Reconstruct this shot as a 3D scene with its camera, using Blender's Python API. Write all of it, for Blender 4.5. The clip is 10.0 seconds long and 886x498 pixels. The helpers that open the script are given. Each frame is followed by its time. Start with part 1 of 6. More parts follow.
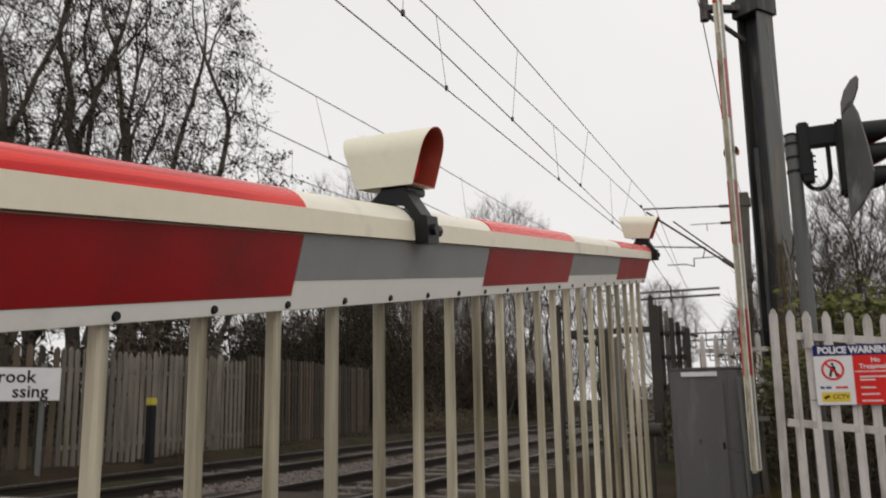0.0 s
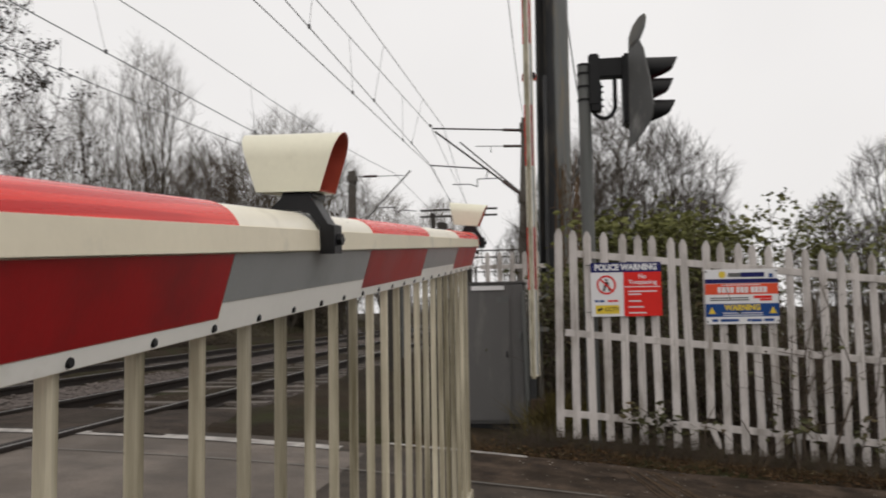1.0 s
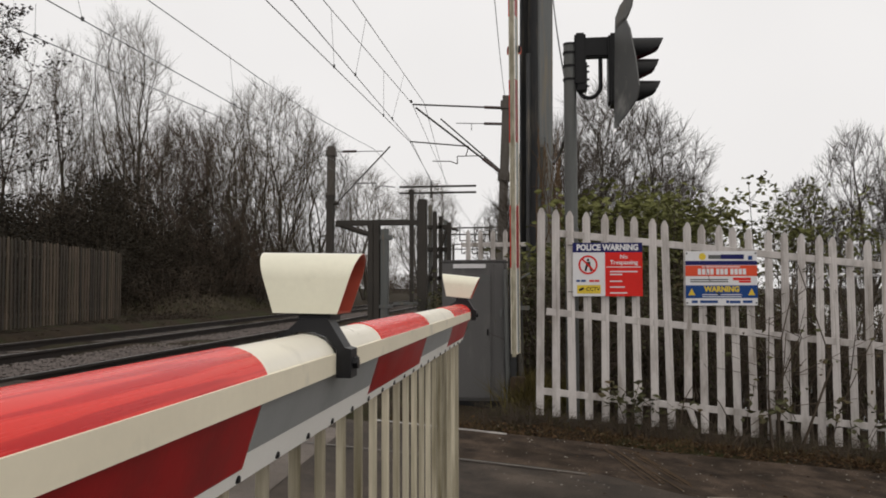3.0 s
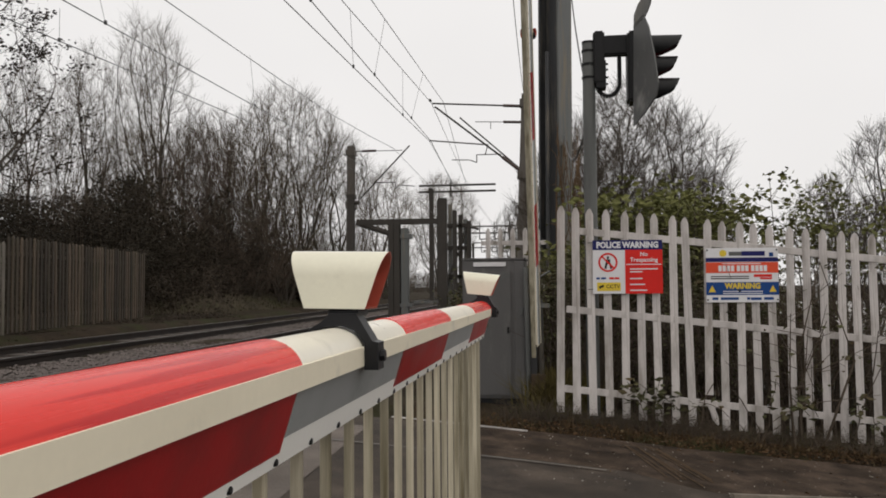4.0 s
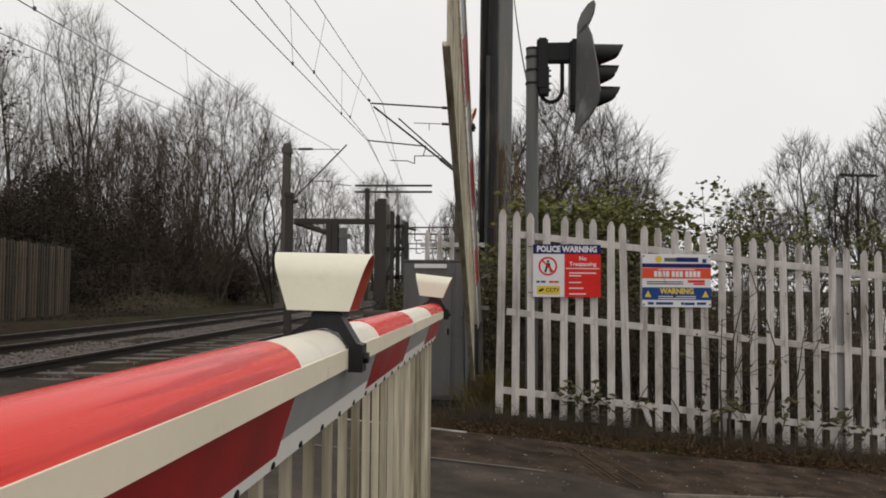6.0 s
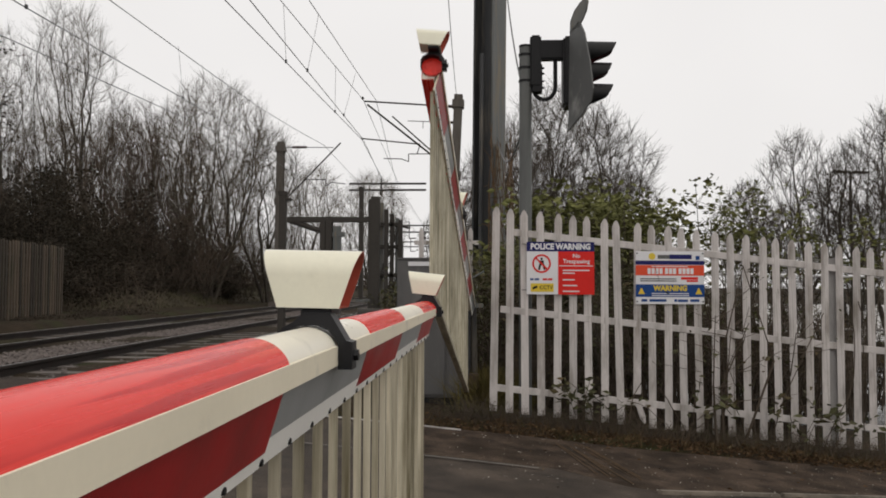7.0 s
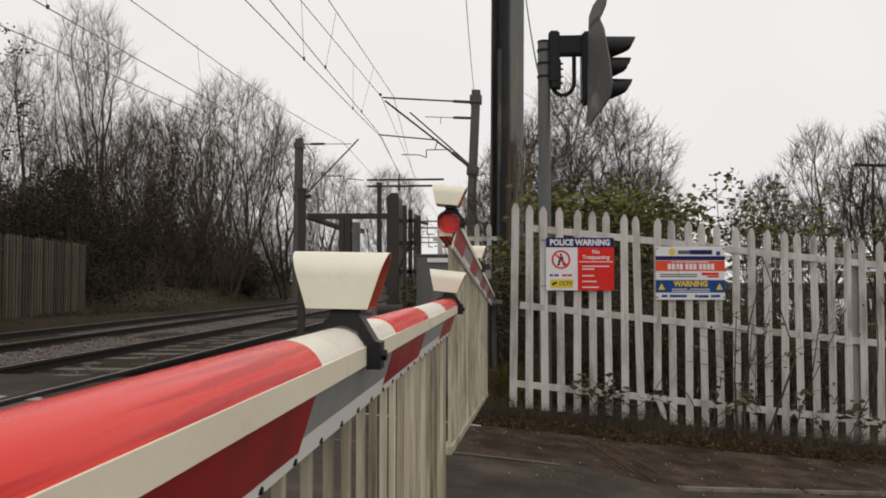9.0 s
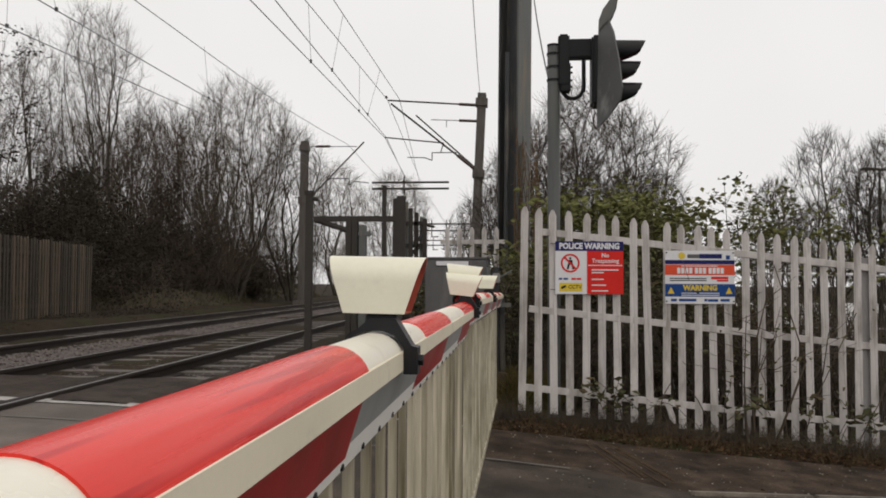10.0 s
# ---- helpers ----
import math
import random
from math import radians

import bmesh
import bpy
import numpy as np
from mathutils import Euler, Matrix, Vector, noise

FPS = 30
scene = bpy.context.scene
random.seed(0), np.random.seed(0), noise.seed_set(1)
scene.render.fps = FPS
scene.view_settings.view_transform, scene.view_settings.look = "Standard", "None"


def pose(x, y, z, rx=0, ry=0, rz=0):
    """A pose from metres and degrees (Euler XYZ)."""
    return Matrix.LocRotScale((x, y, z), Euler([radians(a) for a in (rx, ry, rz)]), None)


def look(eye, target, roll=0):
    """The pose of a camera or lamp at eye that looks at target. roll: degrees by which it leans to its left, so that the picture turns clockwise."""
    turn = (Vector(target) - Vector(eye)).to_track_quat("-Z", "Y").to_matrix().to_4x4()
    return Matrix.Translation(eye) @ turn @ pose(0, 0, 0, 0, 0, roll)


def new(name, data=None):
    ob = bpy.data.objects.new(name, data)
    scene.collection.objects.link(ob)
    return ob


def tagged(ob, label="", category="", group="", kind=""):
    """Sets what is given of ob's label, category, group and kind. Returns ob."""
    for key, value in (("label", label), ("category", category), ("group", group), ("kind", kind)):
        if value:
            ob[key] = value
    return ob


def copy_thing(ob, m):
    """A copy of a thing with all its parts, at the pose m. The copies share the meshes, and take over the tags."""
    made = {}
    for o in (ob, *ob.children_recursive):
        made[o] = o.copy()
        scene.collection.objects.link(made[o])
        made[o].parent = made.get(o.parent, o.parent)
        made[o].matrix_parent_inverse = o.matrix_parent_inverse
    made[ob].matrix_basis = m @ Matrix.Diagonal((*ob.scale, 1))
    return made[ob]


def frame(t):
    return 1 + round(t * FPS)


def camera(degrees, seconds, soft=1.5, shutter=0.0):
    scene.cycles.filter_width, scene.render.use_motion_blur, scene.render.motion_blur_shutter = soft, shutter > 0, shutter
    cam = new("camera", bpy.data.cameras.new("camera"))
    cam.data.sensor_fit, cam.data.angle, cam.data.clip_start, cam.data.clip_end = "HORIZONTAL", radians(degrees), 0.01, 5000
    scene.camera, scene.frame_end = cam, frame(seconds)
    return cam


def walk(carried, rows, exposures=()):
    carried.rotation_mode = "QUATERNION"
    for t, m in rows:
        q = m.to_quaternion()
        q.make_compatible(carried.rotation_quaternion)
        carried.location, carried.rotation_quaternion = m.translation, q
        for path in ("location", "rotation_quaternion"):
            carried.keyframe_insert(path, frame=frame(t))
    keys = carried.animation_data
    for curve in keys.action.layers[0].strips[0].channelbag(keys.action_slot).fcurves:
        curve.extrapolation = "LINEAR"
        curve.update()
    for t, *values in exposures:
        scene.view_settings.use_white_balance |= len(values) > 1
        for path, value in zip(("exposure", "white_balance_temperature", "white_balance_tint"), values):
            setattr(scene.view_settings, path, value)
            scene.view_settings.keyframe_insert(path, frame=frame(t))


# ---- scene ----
cam = camera(56.44, 10.0, soft=1.8, shutter=0.3)
CAM_ROWS = [
    (0.0, 0.305, 0.109, 1.243, 23.72, 10.53, 0.96), (0.5, 0.286, 0.085, 1.235, 19.05, 6.04, 0.25),
    (1.0, 0.159, 0.082, 1.235, 8.69, 4.37, 0.94), (1.5, 0.135, 0.096, 1.231, 4.97, 4.04, 0.42),
    (2.0, 0.129, 0.084, 1.243, 5.79, 3.22, -0.40), (2.5, 0.111, 0.099, 1.243, 6.22, 2.78, -0.23),
    (4.0, 0.115, 0.034, 1.238, 8.46, 2.66, 0.39), (4.5, 0.076, 0.031, 1.238, 6.20, 1.88, 0.36),
    (5.0, 0.052, 0.022, 1.249, 5.48, 2.31, -0.40), (5.5, 0.047, 0.017, 1.245, 4.45, 2.74, -0.59),
    (7.0, 0.055, 0.018, 1.240, 3.48, 2.59, -0.27), (7.5, 0.056, 0.022, 1.246, 3.34, 2.45, -0.09),
    (8.0, 0.057, 0.016, 1.244, 3.67, 2.13, -0.03), (8.5, 0.059, 0.014, 1.245, 4.11, 1.79, -0.21),
    (9.0, 0.044, 0.005, 1.247, 4.73, 2.28, -0.07), (9.5, 0.011, 0.003, 1.247, 4.87, 2.72, -0.06),
    (10.0, 0.0, 0.0, 1.25, 5.01, 2.47, -0.28),
]
walk(cam, [(t, pose(x, y, z, 90 + p, r, w)) for t, x, y, z, w, p, r in CAM_ROWS])

# ---- world and light: a white overcast sky ----
scene.view_settings.exposure = 0.0
world = bpy.data.worlds.new("overcast_sky")
scene.world = world
world.use_nodes = True
wt = world.node_tree
sky = wt.nodes.new("ShaderNodeTexSky")
sky.sky_type, sky.sun_disc = "NISHITA", False
sky.sun_elevation, sky.sun_rotation = radians(32), radians(150)
sky.air_density, sky.dust_density, sky.ozone_density = 1.0, 6.0, 1.0
dull = wt.nodes.new("ShaderNodeHueSaturation")
dull.inputs["Saturation"].default_value = 0.10
cloud = wt.nodes.new("ShaderNodeMix")
cloud.data_type = "RGBA"
cloud.inputs["Factor"].default_value = 0.93
cloud.inputs["B"].default_value = (8.42, 8.22, 8.12, 1)
wt.links.new(sky.outputs["Color"], dull.inputs["Color"])
wt.links.new(dull.outputs["Color"], cloud.inputs["A"])
where = wt.nodes.new("ShaderNodeTexCoord")
banks = wt.nodes.new("ShaderNodeTexNoise")
banks.inputs["Scale"].default_value, banks.inputs["Detail"].default_value = 1.6, 4
wt.links.new(where.outputs["Generated"], banks.inputs["Vector"])
soft_banks = wt.nodes.new("ShaderNodeMapRange")
soft_banks.inputs["From Min"].default_value, soft_banks.inputs["From Max"].default_value = 0.3, 0.7
soft_banks.inputs["To Min"].default_value, soft_banks.inputs["To Max"].default_value = 0.93, 1.03
wt.links.new(banks.outputs["Fac"], soft_banks.inputs["Value"])
layered = wt.nodes.new("ShaderNodeVectorMath")
layered.operation = "SCALE"
wt.links.new(cloud.outputs["Result"], layered.inputs[0])
wt.links.new(soft_banks.outputs["Result"], layered.inputs["Scale"])
wt.links.new(layered.outputs["Vector"], wt.nodes["Background"].inputs["Color"])
wt.nodes["Background"].inputs["Strength"].default_value = 0.108
sun = new("sun", bpy.data.lights.new("sun", "SUN"))
sun.data.energy, sun.data.angle, sun.data.color = 0.42, radians(50), (1.0, 0.91, 0.78)
sun.matrix_world = look((3, -6, 12), (0, 0, 0))

# ---- materials ----


def mat(name, col, rough=0.6, metal=0.0, var=0.25, scale=6.0, dirt_gloss=None, dirt_gloss_amount=0.4, dirt_gloss_scale=3.0, stretch=(1, 1, 1), bump=0.15, fine=60.0, coat=0.0, spread=0.0, spec=0.5, crisp=False):
    """A surface with grain at two sizes, dirty patches (on red_film painted reflection streaks), fine relief and, with
    spread, a shade that differs from piece to piece.
    """
    m = bpy.data.materials.new(name)
    m.use_nodes = True
    t = m.node_tree
    n, link = t.nodes, t.links.new
    bsdf = n["Principled BSDF"]
    bsdf.inputs["Metallic"].default_value = metal
    bsdf.inputs["Specular IOR Level"].default_value = spec
    bsdf.inputs["Coat Weight"].default_value = coat
    bsdf.inputs["Coat Roughness"].default_value = 0.12
    co = n.new("ShaderNodeTexCoord")
    mp = n.new("ShaderNodeMapping")
    mp.inputs["Scale"].default_value = stretch
    if spread:
        # each piece takes its grain from another spot
        piece = n.new("ShaderNodeObjectInfo")
        far = n.new("ShaderNodeVectorMath")
        far.operation = "SCALE"
        far.inputs[0].default_value = (37.0, 53.0, 29.0)
        link(piece.outputs["Random"], far.inputs["Scale"])
        shift = n.new("ShaderNodeVectorMath")
        link(co.outputs["Object"], shift.inputs[0])
        link(far.outputs["Vector"], shift.inputs[1])
        link(shift.outputs["Vector"], mp.inputs["Vector"])
    else:
        link(co.outputs["Object"], mp.inputs["Vector"])

    def noise_at(s, detail):
        a = n.new("ShaderNodeTexNoise")
        a.inputs["Scale"].default_value, a.inputs["Detail"].default_value = s, detail
        a.inputs["Roughness"].default_value = 0.6
        link(mp.outputs["Vector"], a.inputs["Vector"])
        return a.outputs["Fac"]

    def ramp(src, a, b, ca, cb):
        r = n.new("ShaderNodeValToRGB")
        r.color_ramp.elements[0].position, r.color_ramp.elements[1].position = a, b
        r.color_ramp.elements[0].color, r.color_ramp.elements[1].color = ca, cb
        link(src, r.inputs["Fac"])
        return r.outputs["Color"]

    def blend(kind, fac, a, b):
        x = n.new("ShaderNodeMix")
        x.data_type, x.blend_type = "RGBA", kind
        for key, v in (("Factor", fac), ("A", a), ("B", b)):
            if isinstance(v, (int, float)):
                x.inputs[key].default_value = v
            elif isinstance(v, tuple):
                x.inputs[key].default_value = (*v[:3], 1)
            else:
                link(v, x.inputs[key])
        return x.outputs["Result"]

    big, small = noise_at(scale, 5), noise_at(fine, 3)
    lo, hi = tuple(c * (1 - var) for c in col), tuple(min(1, c * (1 + var * 0.6)) for c in col)
    colour = ramp(big, 0.3, 0.7, (*lo, 1), (*hi, 1))
    grey = ramp(small, 0.25, 0.75, (1 - var * 0.7,) * 3 + (1,), (1, 1, 1, 1))
    colour = blend("MULTIPLY", 1.0, colour, grey)
    if dirt_gloss:
        lo_mask = 0.62 - 0.3 * dirt_gloss_amount
        mask = ramp(noise_at(dirt_gloss_scale, 2 if crisp else 6), lo_mask, lo_mask + 0.05 if crisp else 0.78 - 0.1 * dirt_gloss_amount, (0, 0, 0, 1), (1, 1, 1, 1))
        colour = blend("MIX", mask, colour, dirt_gloss)
    if spread:
        info = n.new("ShaderNodeObjectInfo")
        shade = ramp(info.outputs["Random"], 0, 1, (1 - spread,) * 3 + (1,), (1, 1, 1, 1))
        colour = blend("MULTIPLY", 1.0, colour, shade)
    link(colour, bsdf.inputs["Base Color"])
    rr = n.new("ShaderNodeMapRange")
    rr.inputs["To Min"].default_value, rr.inputs["To Max"].default_value = max(0.03, rough - 0.12), min(1, rough + 0.12)
    link(big, rr.inputs["Value"])
    link(rr.outputs["Result"], bsdf.inputs["Roughness"])
    if bump:
        b = n.new("ShaderNodeBump")
        b.inputs["Strength"].default_value, b.inputs["Distance"].default_value = bump, 0.6 / fine
        link(small, b.inputs["Height"])
        link(b.outputs["Normal"], bsdf.inputs["Normal"])
    return m


M = {
    "white_paint": mat("white_paint", (0.88, 0.80, 0.62), 0.35, var=0.06, scale=5, dirt_gloss=(0.60, 0.56, 0.45), dirt_gloss_amount=0.12, dirt_gloss_scale=9, bump=0.03, fine=90),
    "cream_plastic": mat("cream_plastic", (0.83, 0.80, 0.64), 0.32, var=0.05, scale=14, dirt_gloss=(0.70, 0.67, 0.53), dirt_gloss_amount=0.1, dirt_gloss_scale=12, bump=0.02, fine=140),
    # red_film: its darker red streaks are reflections along the tube, painted in
    "red_film": mat("red_film", (0.78, 0.034, 0.022), 0.27, var=0.04, scale=2, dirt_gloss=(0.56, 0.006, 0.005), dirt_gloss_amount=0.10, dirt_gloss_scale=1.3, stretch=(52, 1.5, 52), bump=0, fine=12, spec=0.28, crisp=True),
    "red_panel": mat("red_panel", (0.38, 0.010, 0.013), 0.34, var=0.14, scale=8, dirt_gloss=(0.20, 0.012, 0.014), dirt_gloss_amount=0.25, dirt_gloss_scale=6, bump=0.03, fine=160),
    "grey_panel": mat("grey_panel", (0.34, 0.35, 0.345), 0.36, var=0.1, scale=10, dirt_gloss=(0.24, 0.25, 0.24), dirt_gloss_amount=0.3, dirt_gloss_scale=5, bump=0.05, fine=260),
    "red_lens": mat("red_lens", (0.65, 0.01, 0.015), 0.12, var=0.1, bump=0.1, fine=200, coat=1.0),
    "red_liner": mat("red_liner", (0.56, 0.12, 0.075), 0.4, var=0.15, bump=0.02),
    "black_plastic": mat("black_plastic", (0.012, 0.012, 0.014), 0.42, var=0.3, scale=20, bump=0.1, fine=150, spec=0.3),
    "bar_paint": mat("bar_paint", (0.74, 0.665, 0.50), 0.5, var=0.18, scale=7, dirt_gloss=(0.155, 0.13, 0.07), dirt_gloss_amount=0.85, dirt_gloss_scale=4, stretch=(7, 7, 0.4), bump=0.1, fine=70, spread=0.3),
    "bar_grime": mat("bar_grime", (0.66, 0.60, 0.45), 0.6, var=0.3, scale=7, dirt_gloss=(0.19, 0.165, 0.09), dirt_gloss_amount=0.65, dirt_gloss_scale=4, stretch=(6, 1.2, 0.8), bump=0.1, fine=70, spread=0.3),
    "fence_paint": mat("fence_paint", (0.62, 0.575, 0.55), 0.7, var=0.14, scale=5, dirt_gloss=(0.26, 0.23, 0.20), dirt_gloss_amount=0.5, dirt_gloss_scale=4, stretch=(2, 2, 0.5), bump=0.1, fine=60, spread=0.12),
    "steel_grey": mat("steel_grey", (0.13, 0.135, 0.13), 0.6, 0.1, var=0.25, scale=3, dirt_gloss=(0.12, 0.12, 0.11), dirt_gloss_amount=0.4, stretch=(3, 3, 0.4), bump=0.1, fine=50),
    "mast_steel": mat("mast_steel", (0.045, 0.046, 0.048), 0.55, 0.2, var=0.35, scale=2.5, dirt_gloss=(0.15, 0.13, 0.10), dirt_gloss_amount=0.35, dirt_gloss_scale=3, stretch=(4, 4, 0.3), bump=0.15, fine=40),
    "mast_pale": mat("mast_pale", (0.13, 0.135, 0.13), 0.55, 0.1, var=0.2, scale=2.5, dirt_gloss=(0.20, 0.16, 0.10), dirt_gloss_amount=0.4, dirt_gloss_scale=3, stretch=(4, 4, 0.3), bump=0.15, fine=40),
    "far_steel": mat("far_steel", (0.050, 0.043, 0.036), 0.85, 0.0, var=0.3, scale=2, bump=0.1, fine=30),
    "mast_weathered": mat("mast_weathered", (0.125, 0.110, 0.095), 0.8, 0.0, var=0.3, scale=2, dirt_gloss=(0.07, 0.055, 0.04), dirt_gloss_amount=0.4, stretch=(3, 3, 0.4), bump=0.1, fine=30),
    "water": mat("water", (0.03, 0.028, 0.022), 0.10, var=0.2, scale=0.4, bump=0.05, fine=5),
    "wire_metal": mat("wire_metal", (0.07, 0.07, 0.07), 0.5, 0.4, var=0.1, bump=0),
    "cabinet_paint": mat("cabinet_paint", (0.10, 0.096, 0.094), 0.5, var=0.12, scale=2, dirt_gloss=(0.17, 0.16, 0.15), dirt_gloss_amount=0.3, stretch=(2, 2, 0.5), bump=0.04, fine=90),
    "signal_black": mat("signal_black", (0.012, 0.012, 0.013), 0.5, spec=0.25, var=0.3, scale=6, bump=0.1, fine=60),
    "board_grey": mat("board_grey", (0.105, 0.107, 0.104), 0.55, var=0.15, scale=4, dirt_gloss=(0.30, 0.30, 0.28), dirt_gloss_amount=0.3, bump=0.05),
    "asphalt": mat("asphalt", (0.092, 0.072, 0.056), 0.75, var=0.7, scale=3.0, dirt_gloss=(0.030, 0.023, 0.017), dirt_gloss_amount=0.65, dirt_gloss_scale=1.6, bump=1.0, fine=95, spec=0.2),
    "footway": mat("footway", (0.100, 0.072, 0.053), 0.85, var=0.8, scale=4.0, dirt_gloss=(0.024, 0.017, 0.011), dirt_gloss_amount=0.7, dirt_gloss_scale=2.6, bump=1.0, fine=80, spec=0.12),
    "edging": mat("edging", (0.22, 0.185, 0.145), 0.8, var=0.35, scale=5, dirt_gloss=(0.05, 0.045, 0.035), dirt_gloss_amount=0.6, dirt_gloss_scale=6, bump=0.3, fine=60, spread=0.3),
    "grit": mat("grit", (0.42, 0.39, 0.34), 0.8, var=0.5, scale=9, bump=0),
    "holly_leaf": mat("holly_leaf", (0.044, 0.036, 0.024), 0.7, var=0.4, scale=4, bump=0, spread=0.2, spec=0.15),
    "apron": mat("apron", (0.080, 0.062, 0.051), 0.85, var=0.6, scale=3.5, dirt_gloss=(0.035, 0.028, 0.022), dirt_gloss_amount=0.6, dirt_gloss_scale=1.1, bump=1.0, fine=24, spec=0.12),
    "old_line": mat("old_line", (0.20, 0.18, 0.155), 0.6, var=0.3, scale=5, dirt_gloss=(0.09, 0.085, 0.08), dirt_gloss_amount=0.7, dirt_gloss_scale=7, bump=0.3, fine=110),
    "white_line": mat("white_line", (0.46, 0.43, 0.40), 0.6, var=0.3, scale=5, dirt_gloss=(0.15, 0.13, 0.12), dirt_gloss_amount=0.55, dirt_gloss_scale=9, bump=0.2, fine=110),
    "concrete": mat("concrete", (0.150, 0.125, 0.108), 0.85, var=0.25, scale=3, dirt_gloss=(0.13, 0.12, 0.10), dirt_gloss_amount=0.4, bump=0.3, fine=60, spread=0.3),
    "soil": mat("soil", (0.042, 0.030, 0.019), 0.95, var=0.5, scale=1.3, dirt_gloss=(0.030, 0.036, 0.011), dirt_gloss_amount=0.4, dirt_gloss_scale=0.8, bump=0.8, fine=18, spec=0.1),
    "ballast": mat("ballast", (0.062, 0.049, 0.042), 0.9, var=0.5, scale=9, dirt_gloss=(0.05, 0.04, 0.035), dirt_gloss_amount=0.4, dirt_gloss_scale=1.2, bump=1.0, fine=16, spec=0.15),
    "stone": mat("stone", (0.165, 0.138, 0.126), 0.9, var=0.4, scale=12, bump=0.4, fine=60),
    "rail_side": mat("rail_side", (0.024, 0.016, 0.012), 0.75, 0.2, var=0.4, scale=5, bump=0.3, fine=50),
    "rail_top": mat("rail_top", (0.42, 0.41, 0.40), 0.3, 0.8, var=0.15, scale=6, bump=0.02),
    "weathered_wood": mat("weathered_wood", (0.135, 0.098, 0.067), 0.85, var=0.35, scale=4, dirt_gloss=(0.06, 0.055, 0.03), dirt_gloss_amount=0.5, stretch=(3, 3, 0.3), bump=0.3, fine=40, spread=0.75),
    "pale_old": mat("pale_old", (0.24, 0.21, 0.175), 0.8, var=0.3, scale=4, dirt_gloss=(0.10, 0.09, 0.05), dirt_gloss_amount=0.5, stretch=(3, 3, 0.3), bump=0.2, fine=40, spread=0.4),
    "bark": mat("bark", (0.085, 0.068, 0.052), 0.9, var=0.4, scale=3, dirt_gloss=(0.11, 0.115, 0.07), dirt_gloss_amount=0.3, bump=0.4, fine=25, spread=0.25),
    "twig": mat("twig", (0.108, 0.080, 0.056), 0.9, var=0.3, scale=1.5, bump=0, spread=0.3),
    "russet_twig": mat("russet_twig", (0.112, 0.078, 0.054), 0.9, var=0.3, scale=1.5, bump=0, spread=0.3),
    "pale_twig": mat("pale_twig", (0.085, 0.066, 0.048), 0.9, var=0.3, scale=1.5, bump=0, spread=0.3),
    "olive_twig": mat("olive_twig", (0.110, 0.086, 0.056), 0.9, spec=0.1, var=0.3, scale=1.5, bump=0, spread=0.25),
    "dark_leaf": mat("dark_leaf", (0.050, 0.039, 0.028), 0.8, spec=0.1, var=0.4, scale=4, bump=0, spread=0.2),
    "ivy_leaf": mat("ivy_leaf", (0.185, 0.190, 0.070), 0.75, spec=0.1, var=0.5, scale=3, dirt_gloss=(0.14, 0.13, 0.045), dirt_gloss_amount=0.4, dirt_gloss_scale=2, bump=0, spread=0.2),
    "bramble_leaf": mat("bramble_leaf", (0.100, 0.100, 0.048), 0.7, spec=0.15, var=0.5, scale=5, dirt_gloss=(0.10, 0.055, 0.03), dirt_gloss_amount=0.4, dirt_gloss_scale=4, bump=0),
    "bank_grass": mat("bank_grass", (0.072, 0.060, 0.040), 0.95, spec=0.1, var=0.5, scale=1.2, dirt_gloss=(0.05, 0.05, 0.022), dirt_gloss_amount=0.5, dirt_gloss_scale=0.9, bump=0.5, fine=14),
    "litter": mat("litter", (0.110, 0.066, 0.036), 0.9, spec=0.1, var=0.7, scale=9, bump=0, dirt_gloss=(0.24, 0.20, 0.12), dirt_gloss_amount=0.15, dirt_gloss_scale=11),
    "straw": mat("straw", (0.115, 0.070, 0.034), 0.8, var=0.4, scale=9, bump=0),
    "dry_grass": mat("dry_grass", (0.105, 0.068, 0.036), 0.9, spec=0.1, var=0.4, scale=5, bump=0, dirt_gloss=(0.05, 0.058, 0.018), dirt_gloss_amount=0.4, dirt_gloss_scale=3),
    "tuft_grass": mat("tuft_grass", (0.150, 0.120, 0.045), 0.9, spec=0.1, var=0.4, scale=5, bump=0, dirt_gloss=(0.085, 0.085, 0.025), dirt_gloss_amount=0.5, dirt_gloss_scale=3),
    "rust_stem": mat("rust_stem", (0.150, 0.098, 0.058), 0.9, spec=0.1, var=0.3, scale=2, bump=0),
    "yard": mat("yard", (0.36, 0.345, 0.325), 0.5, var=0.2, scale=0.6, dirt_gloss=(0.22, 0.205, 0.185), dirt_gloss_amount=0.4, dirt_gloss_scale=0.4, bump=0.1, fine=20),
    "lit_lip_white": mat("lit_lip_white", (0.95, 0.93, 0.87), 0.35, var=0.04, scale=5, dirt_gloss=(0.70, 0.67, 0.58), dirt_gloss_amount=0.12, dirt_gloss_scale=9, bump=0.02, fine=90),
    "boom_white": mat("boom_white", (0.90, 0.85, 0.72), 0.30, var=0.06, scale=5, dirt_gloss=(0.66, 0.62, 0.52), dirt_gloss_amount=0.10, dirt_gloss_scale=9, bump=0.02, fine=90),
    "post_grey": mat("post_grey", (0.34, 0.325, 0.315), 0.7, var=0.2, scale=5, dirt_gloss=(0.2, 0.18, 0.16), dirt_gloss_amount=0.5, stretch=(2, 2, 0.5), bump=0.1, fine=60),
    "deck": mat("deck", (0.180, 0.150, 0.127), 0.7, var=0.5, scale=2.0, dirt_gloss=(0.085, 0.068, 0.055), dirt_gloss_amount=0.6, dirt_gloss_scale=1.4, bump=0.9, fine=55, spec=0.3),
